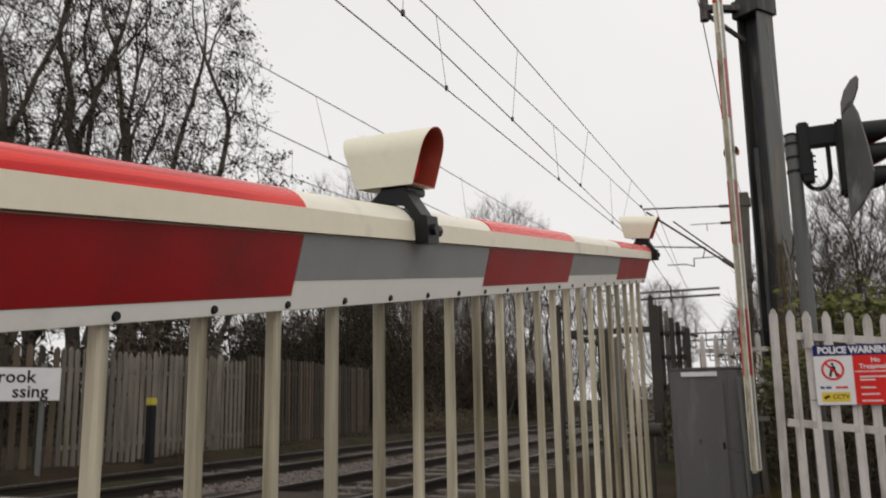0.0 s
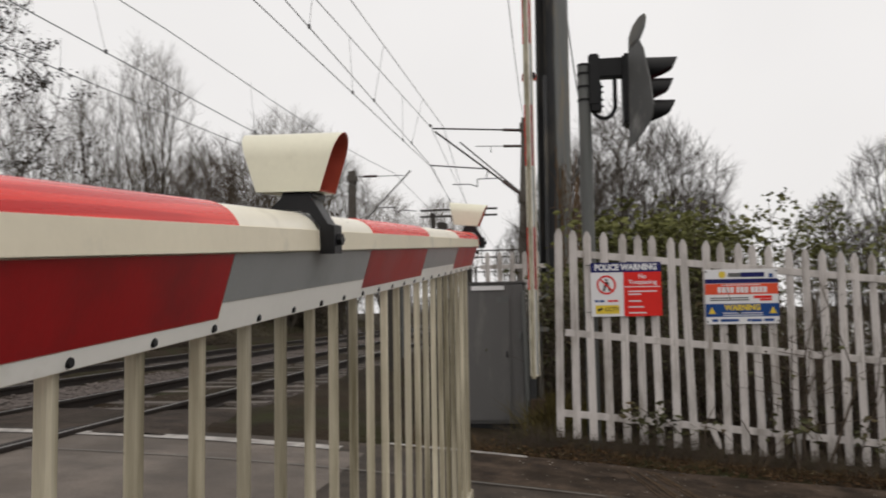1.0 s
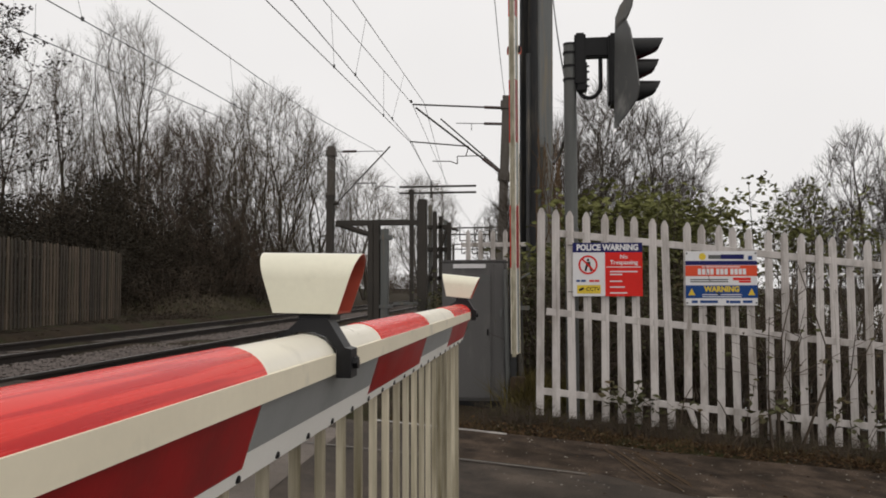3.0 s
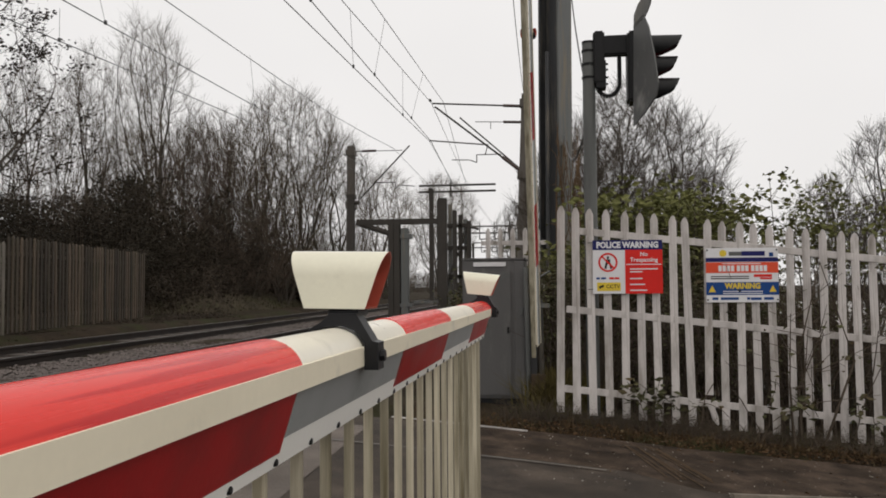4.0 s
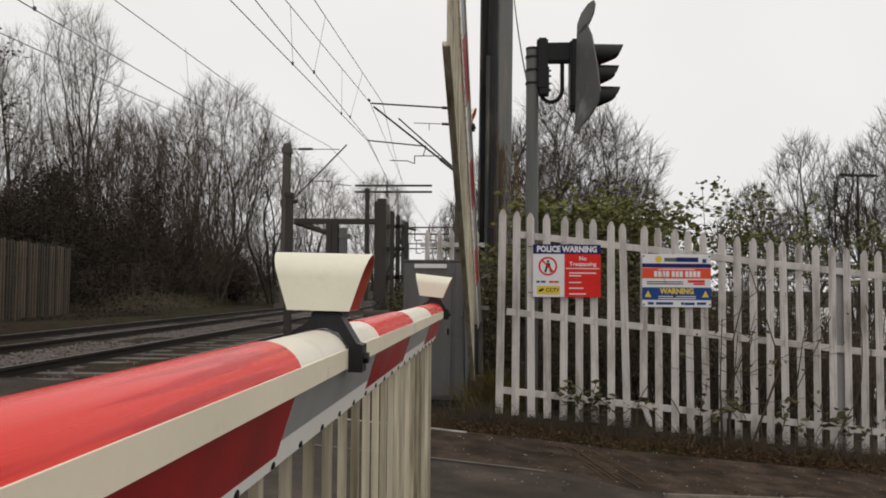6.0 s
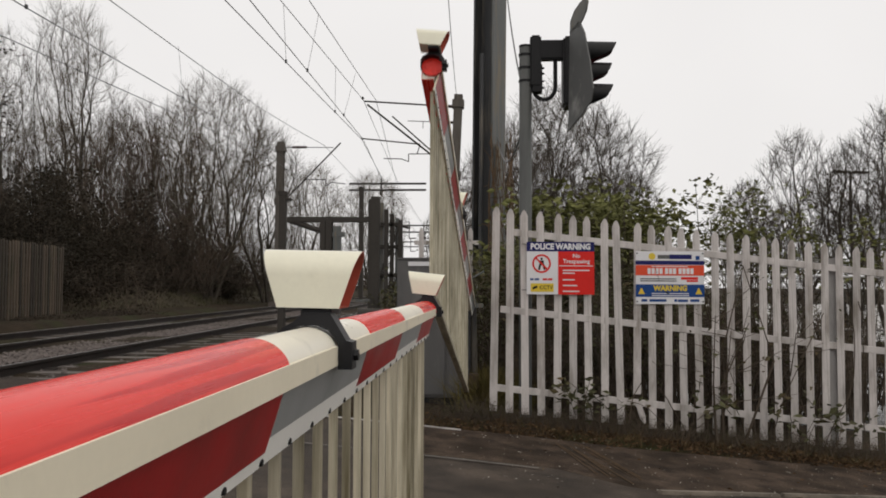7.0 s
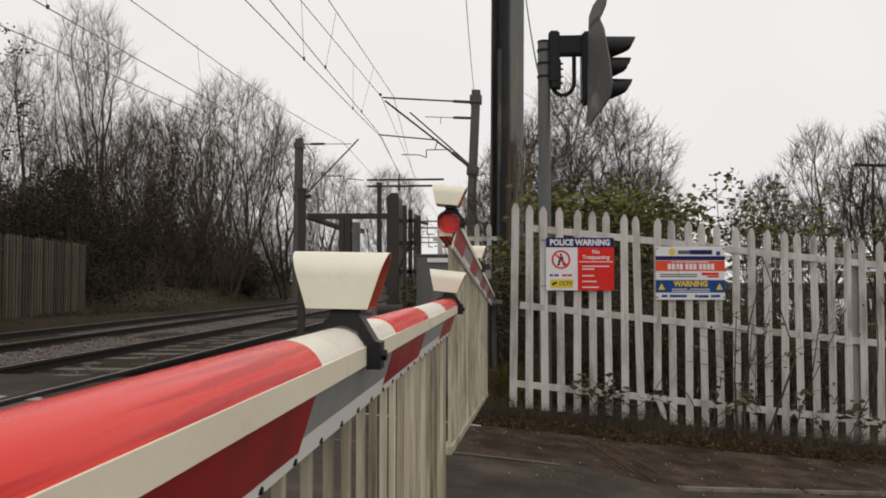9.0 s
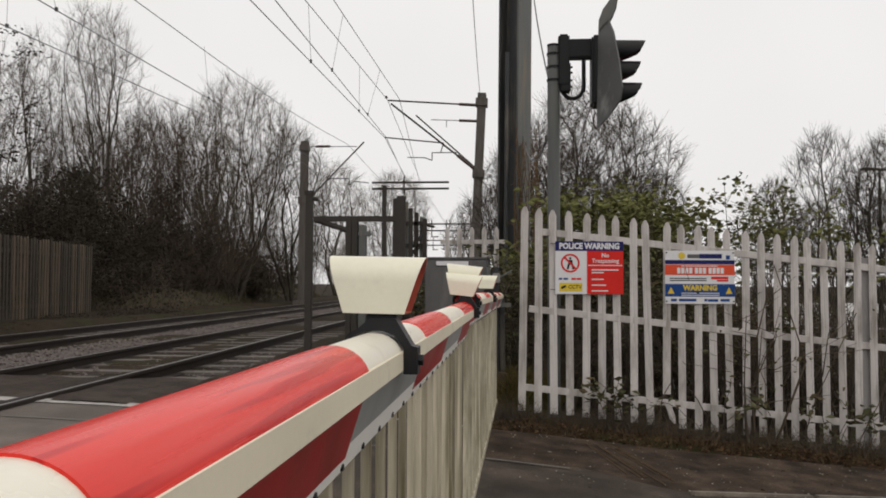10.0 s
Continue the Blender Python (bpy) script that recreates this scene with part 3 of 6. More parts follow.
def make_barrier(label, m, side, drop, coat="bar_paint", spots=BAR_SPOTS):
    """side: 1 where the panelled face lies on the own +x, -1 on the own -x."""
    root = thing("barrier", label, "barrier", m, group="crossing barriers")
    tip = BOUNDS[-1]
    flip = lambda o: [(p * side, q) for p, q in o]
    part("boom", Geo().extrude(flip(tube_outline()), "y", -0.35, tip - 0.01), "boom_white", root, "white painted round-topped aluminium boom", smooth=True)
    part("front_strip", Geo().extrude(flip([(CX + RX - 0.004, 0.117), (CX + RX, 0.117), (CX + RX, 0.142), (CX + RX - 0.002, 0.1425), (CX + RX - 0.004, 0.1425)]), "y", -0.35, tip - 0.012, m=Matrix.Translation((0.0012 * side, 0, 0))), "white_paint", root, "cream white strip along the boom")
    part("end_cap", Geo().extrude(flip(arch(0.002, 0, 360, 32)[:-1]), "y", tip - 0.01, tip + 0.004), "red_film", root, "round red end cap")
    # backing plate and lip that carry the panels and the bars: it leans in towards its foot
    lean = lambda z: -0.0075 + (z - 0.039) * 0.29
    face = lambda z0, z1, a, b: flip([(lean(z0) + a, z0), (lean(z1) + a, z1), (lean(z1) + b, z1), (lean(z0) + b, z0)])
    part("panel_backing", Geo().extrude(face(0.039, 0.1165, -0.006, 0.0), "y", -0.35, tip - 0.008, shear=0.04), "white_paint", root, "white painted panel plate")
    bounds = (-0.34,) + BOUNDS
    for i, (a, b) in enumerate(zip(bounds, bounds[1:])):
        red = i % 2 == 1
        if red:
            part("red_sleeve", Geo().extrude(flip(sleeve_outline()), "y", a, b - (0.01 if b == tip else 0)), "red_film", root, "glossy red reflective sleeve", smooth=True)
        low = 0.054 if red else 0.069
        # lip laid over in brighter white, in place of sky light on an outward tilt
        part("white_edge", Geo().extrude(face(0.0395, low - 0.0005, 0.0, 0.001), "y", a + 0.0005, b - (0.010 if b == tip else 0.0005)), "lit_lip_white", root, "white lip strip, brightened in place of sky light")
        part("red_panel" if red else "grey_panel", Geo().extrude(face(low, 0.1155, 0.0, 0.0018), "y", a + 0.001, b - (0.010 if b == tip else 0.001), shear=0.04), "red_panel" if red else "grey_panel", root, "dark red reflective panel" if red else "silver grey reflective panel")
    bolt = Geo().tube((-0.006 * side, 0, 0), (-0.0025 * side, 0, 0), 0.0045, 0.0035, 8).mesh("bolt", M["signal_black"])
    bar = Geo().box(*sorted((-0.0275 * side, -0.0145 * side)), -0.0062, 0.0062, -drop, 0.012, 0.002).mesh("bar", M[coat])
    bars = []
    for s in spots:
        part("bolt", bolt, "signal_black", root, m=Matrix.Translation((0, s, BAR_Z)))
        bars.append((s, part("bar", bar, coat, root, m=Matrix.Translation((0, s, BAR_Z)))))
    rail = Geo().box(*sorted((-0.046 * side, -0.009 * side)), spots[0] - 0.03, spots[-1] + 0.03, -0.016, 0.016, 0.003)
    rail = part("bottom_rail", rail, coat, root, "dirty white rail along the foot of the skirt", m=Matrix.Translation((0, 0, BAR_Z - drop)))
    for y, roll in ((2.345, 1.0), (4.225, 6.0)):
        make_lamp(root, y, side, roll * side)
    barrier_bars[root.name] = (bars, rail, drop)
    return root


near_pivot = (-0.172, -1.207, 1.018)
far_pivot = (-0.135, 7.28, 1.015)
FAR_HEADING = 179.5
near_barrier = make_barrier("lowered red and white barrier with hanging skirt bars", pose(*near_pivot), 1, 0.77)
far_barrier = make_barrier("red and white barrier lowering from the far kerb", pose(*far_pivot, 0, 0, FAR_HEADING), -1, 0.77, "bar_grime", BAR_SPOTS[1:])


def make_pedestal(m, label):
    """The machine that carries a barrier: a case on a plinth with a shaft, cheeks and a hinged cover."""
    p = thing("barrier_machine", label, "barrier machine", m, group="barrier machines")
    part("plinth", Geo().box(-0.30, 0.30, -0.30, 0.30, -0.25, 0.06, 0.02), "concrete", p)
    case = part("case", Geo().box(-0.24, 0.24, -0.22, 0.22, 0.06, 0.86, 0.02), "steel_grey", p, "grey steel case")
    part("cover", Geo().box(-0.25, 0.25, -0.23, 0.23, 0.86, 0.90, 0.012), "steel_grey", case)
    part("cheek", Geo().box(0.27, 0.30, -0.10, 0.10, 0.55, 1.02, 0.01), "steel_grey", p)
    part("shaft", Geo().tube((0.2, 0, 0.92), (0.36, 0, 0.92), 0.035, n=14), "mast_steel", p, smooth=True)
    return p


# ---- palisade fence beside the road ----
FENCE_A = Vector((0.058, 7.228))
FENCE_DIR = Vector((math.cos(radians(5.2)), math.sin(radians(5.2))))
FENCE_SLOPE = -0.105
PALE_GAP = 0.1395


def pale_mesh(h=1.78, w=0.066):
    """A folded pale with a pointed head."""
    f = 0.012
    o = [(-w / 2, 0), (-w / 2, h - 0.055), (-w * 0.22, h - 0.012), (0, h), (w * 0.22, h - 0.012), (w / 2, h - 0.055), (w / 2, 0)]
    g = Geo()
    pts, faces = [], []
    for d in (0, 0.004):
        for p, q in o:
            pts.append((p, d + f * (abs(p) / (w / 2)) ** 2, q))
    k = len(o)
    faces = [tuple(range(k)), tuple(range(k, 2 * k))[::-1]] + [(i, (i + 1) % k, k + (i + 1) % k, k + i) for i in range(k)]
    # centre fold as two halves
    return g.add(pts, faces).mesh("pale", M["fence_paint"])


def build_fence():
    fence = thing("palisade_fence", "white painted steel palisade fence with pointed pales", "fence")
    pale = pale_mesh()
    rng = random.Random(2)
    for i in range(-0, 64):
        d = i * PALE_GAP
        p = FENCE_A + FENCE_DIR * d
        z = 0.165 + FENCE_SLOPE * d
        z = max(z, -0.62)
        lean = rng.gauss(0, 0.35)
        m = pose(p.x, p.y, z + rng.gauss(0, 0.004), rng.gauss(0, 0.3), lean, 5.2 + rng.gauss(0, 1))
        if i == 9:  # rusted through at the foot, with the loose end leaning beside it
            part("pale", pale_mesh(1.50), "fence_paint", fence, "pale rusted through at its foot", m=m @ pose(0, 0, 0.28))
            part("broken_pale", pale_mesh(0.22, 0.05), "fence_paint", fence, "loose broken end of a pale", m=m @ pose(0.03, -0.03, 0.12, -8, 160, 0) @ pose(0, 0, -0.12))
            continue
        part("pale", pale, "fence_paint", fence, m=m)
    turn = pose(FENCE_A.x, FENCE_A.y, 0, 0, 0, 5.2) @ pose(0, 0, 0, 0, math.degrees(math.atan(-FENCE_SLOPE)), 0)
    for z in (0.165 + 0.20, 0.165 + 0.88, 0.165 + 1.56):
        part("fence_rail", Geo().box(-0.05, 7.5, 0.013, 0.023, z - 0.03, z + 0.03, 0.003), "fence_paint", fence, m=turn)
        part("fence_rail", Geo().box(-0.05, 7.5, 0.023, 0.055, z - 0.03, z - 0.024, 0.001), "fence_paint", fence, m=turn)
    for d in (3.02, 5.75):
        p = FENCE_A + FENCE_DIR * d
        part("fence_post", Geo().box(-0.05, 0.05, 0.03, 0.08, -0.4, 1.66, 0.005), "post_grey", fence, m=pose(p.x, p.y + 0.02, 0.16 + FENCE_SLOPE * d, 0, 0, 5.2))
    # the short return by the mast, behind the cabinet
    back = thing("palisade_fence", "short pale grey palisade fence behind the cabinet", "fence")
    for i in range(5):
        part("pale", pale, "fence_paint", back, m=pose(-0.95 + i * 0.172, 11.5, 0.28, 0, 0, 4))
    for z in (0.6, 1.25, 1.85):
        part("fence_rail", Geo().box(-1.05, -0.15, 11.52, 11.55, z - 0.03, z + 0.03, 0.003), "fence_paint", back)


# ---- mast, signal, cabinet ----


def build_mast():
    mast = thing("overhead_line_mast", "tall dark steel H-section electrification mast", "mast", pose(-0.045, 13.5, 0.1, 0.3, 0.25, 55))
    w, f = 0.184, 0.018
    back = pose(0, 0, 0, 0, 0, -31)
    # front flange pale, rear flange and web dark: side shade put into the colour
    for s in (-1, 1):
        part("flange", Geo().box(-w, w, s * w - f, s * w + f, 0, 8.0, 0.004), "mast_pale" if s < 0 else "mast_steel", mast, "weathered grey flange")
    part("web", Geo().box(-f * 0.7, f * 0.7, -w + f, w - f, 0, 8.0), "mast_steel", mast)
    part("base_plate", Geo().box(-0.36, 0.36, -0.36, 0.36, -0.1, 0.04, 0.01), "mast_steel", mast)
    part("plinth", Geo().box(-0.5, 0.5, -0.5, 0.5, -0.4, -0.1, 0.02), "concrete", mast)
    part("collar", Geo().box(-w - 0.06, w + 0.06, -w - 0.06, w + 0.06, 7.15, 7.45, 0.01), "mast_steel", mast, "clamp band")
    part("bracket", Geo().box(-0.85, -w, -0.07, 0.07, 7.25, 7.35, 0.01), "mast_steel", mast, m=back)
    part("insulator", Geo().tube((-0.80, 0, 7.1), (-0.80, 0, 7.6), 0.075, 0.07, 10), "insulator", mast, m=back)
    part("strut", Geo().tube((-0.75, 0, 7.2), (-w, 0, 6.75), 0.04, n=8), "mast_steel", mast, m=back)
    part("conduit", Geo().tube((-w - 0.04, -w - 0.02, 0.3), (-w - 0.04, -w - 0.02, 4.9), 0.035, n=10), "mast_steel", mast, m=back, smooth=True)
    part("conduit", Geo().tube((0.03, -w - 0.05, 0.3), (0.03, -w - 0.05, 3.4), 0.045, n=10), "mast_pale", mast, m=back, smooth=True)


def build_signal():
    s = thing("road_signal", "black road traffic signal seen from its side on a grey post", "traffic signal", pose(0.345, 7.5, 0.0))
    part("post", Geo().tube((0, 0, -0.1), (0, 0, 3.42), 0.057, n=20), "steel_grey", s, "galvanised grey steel post", smooth=True)
    part("post_cap", Geo().tube((0, 0, 3.42), (0, 0, 3.44), 0.06, n=20), "signal_black", s)
    part("clamp", Geo().box(0.04, 0.14, -0.07, 0.07, 3.05, 3.52, 0.015), "signal_black", s, "black clamp bracket")
    part("arm", Geo().box(0.1, 0.36, -0.05, 0.05, 3.30, 3.48, 0.015), "signal_black", s)
    for z in (3.10, 3.22, 3.34):
        part("band", Geo().tube((0, 0, z), (0, 0, z + 0.02), 0.064, n=16), "signal_black", s)
    part("terminal_box", Geo().box(0.06, 0.15, -0.06, 0.06, 3.0, 3.26, 0.008), "signal_black", s)
    for z in (3.05, 3.11, 3.18, 3.23):
        part("screw", Geo().tube((0.15, 0, z), (0.17, 0, z), 0.010, n=6), "signal_black", s)
    pts = [(0.17 + 0.10 * math.cos(a), 0.0, 3.06 - 0.12 * math.sin(a)) for a in [math.pi * i / 12 for i in range(13)]]
    part("cable_loop", Geo().path([(0.27, 0, 3.32)] + pts, 0.019, 8), "signal_black", s, "thick black cable loop", smooth=True)
    head = part("signal_head", Geo().box(0.335, 0.42, -0.10, 0.15, 2.87, 3.50, 0.02), "signal_black", s, "black three-aspect signal head")
    # backing board, its back half turned towards the road: lower leaf and upper leaf
    lower = [(-0.24, 2.64), (-0.20, 3.52), (0.0, 3.56), (0.11, 3.42), (0.22, 3.14), (0.28, 2.90), (0.24, 2.80), (0.02, 2.71)]
    upper = [(-0.20, 3.50), (-0.19, 3.61), (-0.10, 3.68), (0.04, 3.715), (0.15, 3.71), (0.18, 3.67), (0.15, 3.60), (0.08, 3.55), (0.0, 3.51)]
    turn = pose(0.455, -0.33, 0, 0, 0, 18)
    lower, upper = [(-p, q) for p, q in lower], [(-p, q) for p, q in upper]
    part("backing_board", Geo().extrude(lower, "x", -0.006, 0.006), "board_grey", s, "grey backing board", m=turn)
    # same board as below, but sky light on this leaf is put into a paler grey
    part("backing_board_top", Geo().extrude(upper, "x", -0.006, 0.006), "mast_pale", s, "top of the backing board, coloured paler for sky light", m=turn @ pose(0, 0, 0, 0, 0, 0))
    for k, z in enumerate((3.375, 3.185, 2.99)):
        n = 18
        L = (0.40, 0.36, 0.37)[k]
        g, pts = Geo(), []
        for r in (0.098, 0.092):
            for i in range(n + 1):
                a = math.pi * (-0.30 + 1.60 * i / n)
                d = L * (0.90 + 0.10 * math.sin(a)) if math.sin(a) > 0 else L * (0.90 + 0.5 * math.sin(a))
                pts += [(0.42, r * math.cos(a), z + r * math.sin(a)), (0.42 + d, r * 0.94 * math.cos(a), z - 0.006 + r * 0.94 * math.sin(a))]
        w = 2 * (n + 1)
        for o in (0, w):
            g.add(pts[o:o + w], [(2 * i, 2 * i + 1, 2 * i + 3, 2 * i + 2) for i in range(n)])
        part("visor", g, "signal_black", head, "long black visor", smooth=True)
        part("lens", Geo().tube((0.42, 0, z), (0.435, 0, z), 0.085, 0.07, 20), "signal_red" if k < 2 else "insulator", head, "round red lens, lit" if k < 2 else "round dark lens", smooth=True)


def build_cabinet():
    c = thing("equipment_cabinet", "dark grey steel trackside equipment cabinet", "cabinet", pose(-0.54, 7.92, 0.12, 0, 0, 0))
    body = part("body", Geo().box(-0.33, 0.27, 0.0, 0.5, 0.06, 1.38, 0.012), "cabinet_paint", c)
    part("plinth", Geo().box(-0.31, 0.25, 0.03, 0.47, -0.1, 0.06), "signal_black", c, "black plinth")
    part("roof", Geo().box(-0.34, 0.28, -0.012, 0.52, 1.375, 1.395, 0.006), "cabinet_paint", c)
    door = part("door", Geo().box(-0.28, 0.14, -0.018, 0.0, 0.09, 1.27, 0.006), "cabinet_paint", c, "dark grey door")
    part("label_plate", Geo().box(-0.22, 0.09, -0.016, -0.003, 1.315, 1.355), "sign_white", c, "white label plate")
    part("label_plate", Geo().box(0.02, 0.13, -0.022, -0.017, 1.20, 1.25), "board_grey", door, "pale label")
    part("handle", Geo().box(0.10, 0.115, -0.034, -0.016, 0.68, 0.74, 0.003), "signal_black", door)
    part("side_panel", Geo().box(0.17, 0.265, -0.010, 0.0, 0.09, 1.36, 0.004), "cabinet_paint", c)
    part("hasp", Geo().box(0.22, 0.25, -0.03, -0.008, 0.85, 0.92, 0.003), "steel_grey", c)


# ---- warning signs on the fence ----


def sign_pose(x, y, z):
    return pose(x, y, z, 0, 0, 5.2)


def build_signs():
    # warning board, 600 x 455 mm; own origin at its top left corner, facing -y
    s = thing("warning_sign", "blue, white and red police trespass warning sign", "sign", sign_pose(0.345, 7.235, 1.632))
    W, H = 0.592, -0.458
    part("board", Geo().box(0, W, 0, 0.004, H, 0, 0.001), "sign_white", s, "white board")
    part("title_band", plate(0, W, -0.083, 0, 0), "sign_blue", s, "dark blue band")
    lettering("title", "POLICE WARNING", 0.071, "sign_white", s, pose(W / 2, -0.0022, -0.043, 90) @ Matrix.Diagonal((0.88, 1, 1, 1)), bold=0.045)
    part("red_field", plate(0.275, W, H, -0.083, -0.0002), "sign_red", s, "red field")
    lettering("words", "No", 0.05, "sign_white", s, pose(0.435, -0.0024, -0.122, 90), bold=0.02)
    lettering("words", "Trespassing", 0.05, "sign_white", s, pose(0.435, -0.0024, -0.170, 90), bold=0.02)
    part("rule", plate(0.285, 0.58, -0.212, -0.205, -0.0018), "sign_white", s)
    for x1, z in ((0.55, -0.243), (0.42, -0.267), (0.42, -0.325), (0.44, -0.375), (0.46, -0.425)):
        part("print_line", plate(0.315, x1, z - 0.010, z, -0.0018), "sign_white", s)
    ring, n = Geo(), 40
    for i in range(n):
        a, b = 2 * math.pi * i / n, 2 * math.pi * (i + 1) / n
        q = lambda r, t: (0.13 + r * math.cos(t), -0.19 + r * math.sin(t))
        o = [q(0.082, a), q(0.082, b), q(0.066, b), q(0.066, a)]
        ring.add([(x, y, z) for y in (-0.002, 0.0) for x, z in o], [(0, 1, 2, 3), (4, 5, 6, 7)])
    part("prohibition_ring", ring, "sign_red", s, "red ring")
    part("prohibition_bar", Geo().box(-0.072, 0.072, -0.0028, -0.0006, -0.007, 0.007), "sign_red", s, m=pose(0.13, 0, -0.19, 0, 45, 0))
    part("symbol", plate(0.112, 0.150, -0.205, -0.163, 0), "sign_black", s, "black symbol bar")
    for x, lean in ((0.118, 14), (0.146, -16)):
        part("symbol", Geo().box(-0.009, 0.009, -0.0016, 0, -0.045, 0.005), "sign_black", s, m=pose(x, 0, -0.200, 0, lean, 0))
    part("symbol", Geo().tube((0.13, -0.0016, -0.148), (0.13, 0, -0.148), 0.011, n=12), "sign_black", s)
    for x0, x1 in ((0.03, 0.06), (0.07, 0.11), (0.14, 0.18), (0.185, 0.225)):
        part("print_mark", plate(x0, x1, -0.335, -0.318, 0), "sign_mid_blue" if x0 < 0.1 else "sign_red", s)
    part("yellow_field", plate(0.035, 0.235, -0.435, -0.362, 0), "sign_yellow", s, "yellow field")
    lettering("words", "CCTV", 0.045, "sign_black", s, pose(0.17, -0.0018, -0.398, 90))
    part("camera_symbol", Geo().box(-0.022, 0.022, -0.0025, -0.0014, -0.01, 0.01), "sign_black", s, m=pose(0.072, 0, -0.398, 0, -25, 0))
    for x, z in ((-0.012, -0.02), (-0.012, -0.42)):
        part("fixing", Geo().box(x - 0.03, x + 0.02, 0.002, 0.008, z - 0.004, z + 0.004), "steel_grey", s)

    # security firm's board
    s = thing("security_sign", "white, red and blue security company warning sign", "sign", sign_pose(1.297, 7.325, 1.556))
    W, H = 0.605, -0.462
    part("board", Geo().box(0, W, 0, 0.004, H, 0, 0.001), "sign_white", s, "white board")
    part("emblem", Geo().tube((0.145, -0.0016, -0.045), (0.145, 0, -0.045), 0.03, n=16), "sign_yellow", s, "yellow emblem")
    part("name_bar", plate(0.195, 0.30, -0.066, -0.032, 0), "board_grey", s, "pale lettering shown as a bar")
    part("name_bar", plate(0.30, 0.495, -0.068, -0.028, 0), "sign_blue", s, "dark blue lettering shown as a bar")
    part("emblem", plate(0.53, 0.565, -0.075, -0.04, 0), "sign_mid_blue", s)
    part("blue_band", plate(0, W, -0.118, -0.082, 0), "sign_blue", s)
    part("red_band", plate(0, W, -0.212, -0.122, 0), "sign_orange", s, "orange red band")
    x = 0.105
    for n in (4, 3, 4):
        for i in range(n):
            part("number_bar", plate(x, x + 0.027, -0.199, -0.149, -0.0016), "sign_white", s)
            x += 0.035
        x += 0.014
    part("print_line", plate(0.14, 0.46, -0.137, -0.130, -0.0016), "sign_white", s)
    for z in (-0.238, -0.256):
        part("print_line", plate(0.04, 0.36, z - 0.008, z, 0), "sign_black", s)
    part("emblem", plate(0.40, 0.55, -0.248, -0.225, 0), "sign_red", s, "red emblem bar")
    part("emblem", plate(0.45, 0.55, -0.268, -0.252, 0), "sign_red", s)
    part("blue_band", plate(0, W, -0.400, -0.290, 0), "sign_mid_blue", s)
    lettering("words", "WARNING", 0.066, "sign_yellow", s, pose(0.305, -0.0022, -0.325, 90) @ Matrix.Diagonal((0.92, 1, 1, 1)), bold=0.045)
    for z in (-0.366, -0.384):
        part("print_line", plate(0.14, 0.47, z - 0.007, z, -0.0016), "sign_white", s)
    for x in (0.05, 0.555):
        part("hazard_triangle", Geo().extrude([(x - 0.03, -0.375), (x + 0.03, -0.375), (x, -0.318)], "y", -0.003, -0.0015), "sign_yellow", s)
    for x0, x1, z in ((0.05, 0.10, -0.43), (0.12, 0.27, -0.43), (0.34, 0.365, -0.43), (0.37, 0.46, -0.432), (0.48, 0.56, -0.43)):
        part("print_mark", plate(x0, x1, z - 0.011, z + 0.011, 0), "sign_mid_blue", s)
    for x, z in ((0.012, -0.018), (0.593, -0.018), (0.012, -0.44), (0.593, -0.44)):
        part("fixing", Geo().tube((x, -0.006, z), (x, 0, z), 0.007, n=8), "signal_black", s)


make_pedestal(pose(-0.50, -1.207, 0.12), "grey barrier machine on a concrete plinth")
build_fence()
build_mast()
build_signal()
build_cabinet()
build_signs()

# ---- overhead line: far masts, cantilevers, wires ----


def far_mast(m, h, label, pole=0.15):
    ob = thing("overhead_line_mast", label, "mast", m, group="distant line masts")
    for s in (-1, 1):
        part("flange", Geo().box(-pole, pole, s * pole - 0.015, s * pole + 0.015, 0, h), "mast_weathered", ob)
    part("web", Geo().box(-0.015, 0.015, -pole, pole, 0, h), "mast_weathered", ob)
    part("base", Geo().box(-0.35, 0.35, -0.35, 0.35, -0.5, 0.25, 0.02), "concrete", ob)
    for z in (h - 0.35, h - 2.9):
        part("clamp", Geo().box(-pole - 0.06, pole + 0.06, -pole - 0.06, pole + 0.06, z - 0.12, z + 0.16, 0.01), "mast_weathered", ob, "insulator clamp")
    return ob


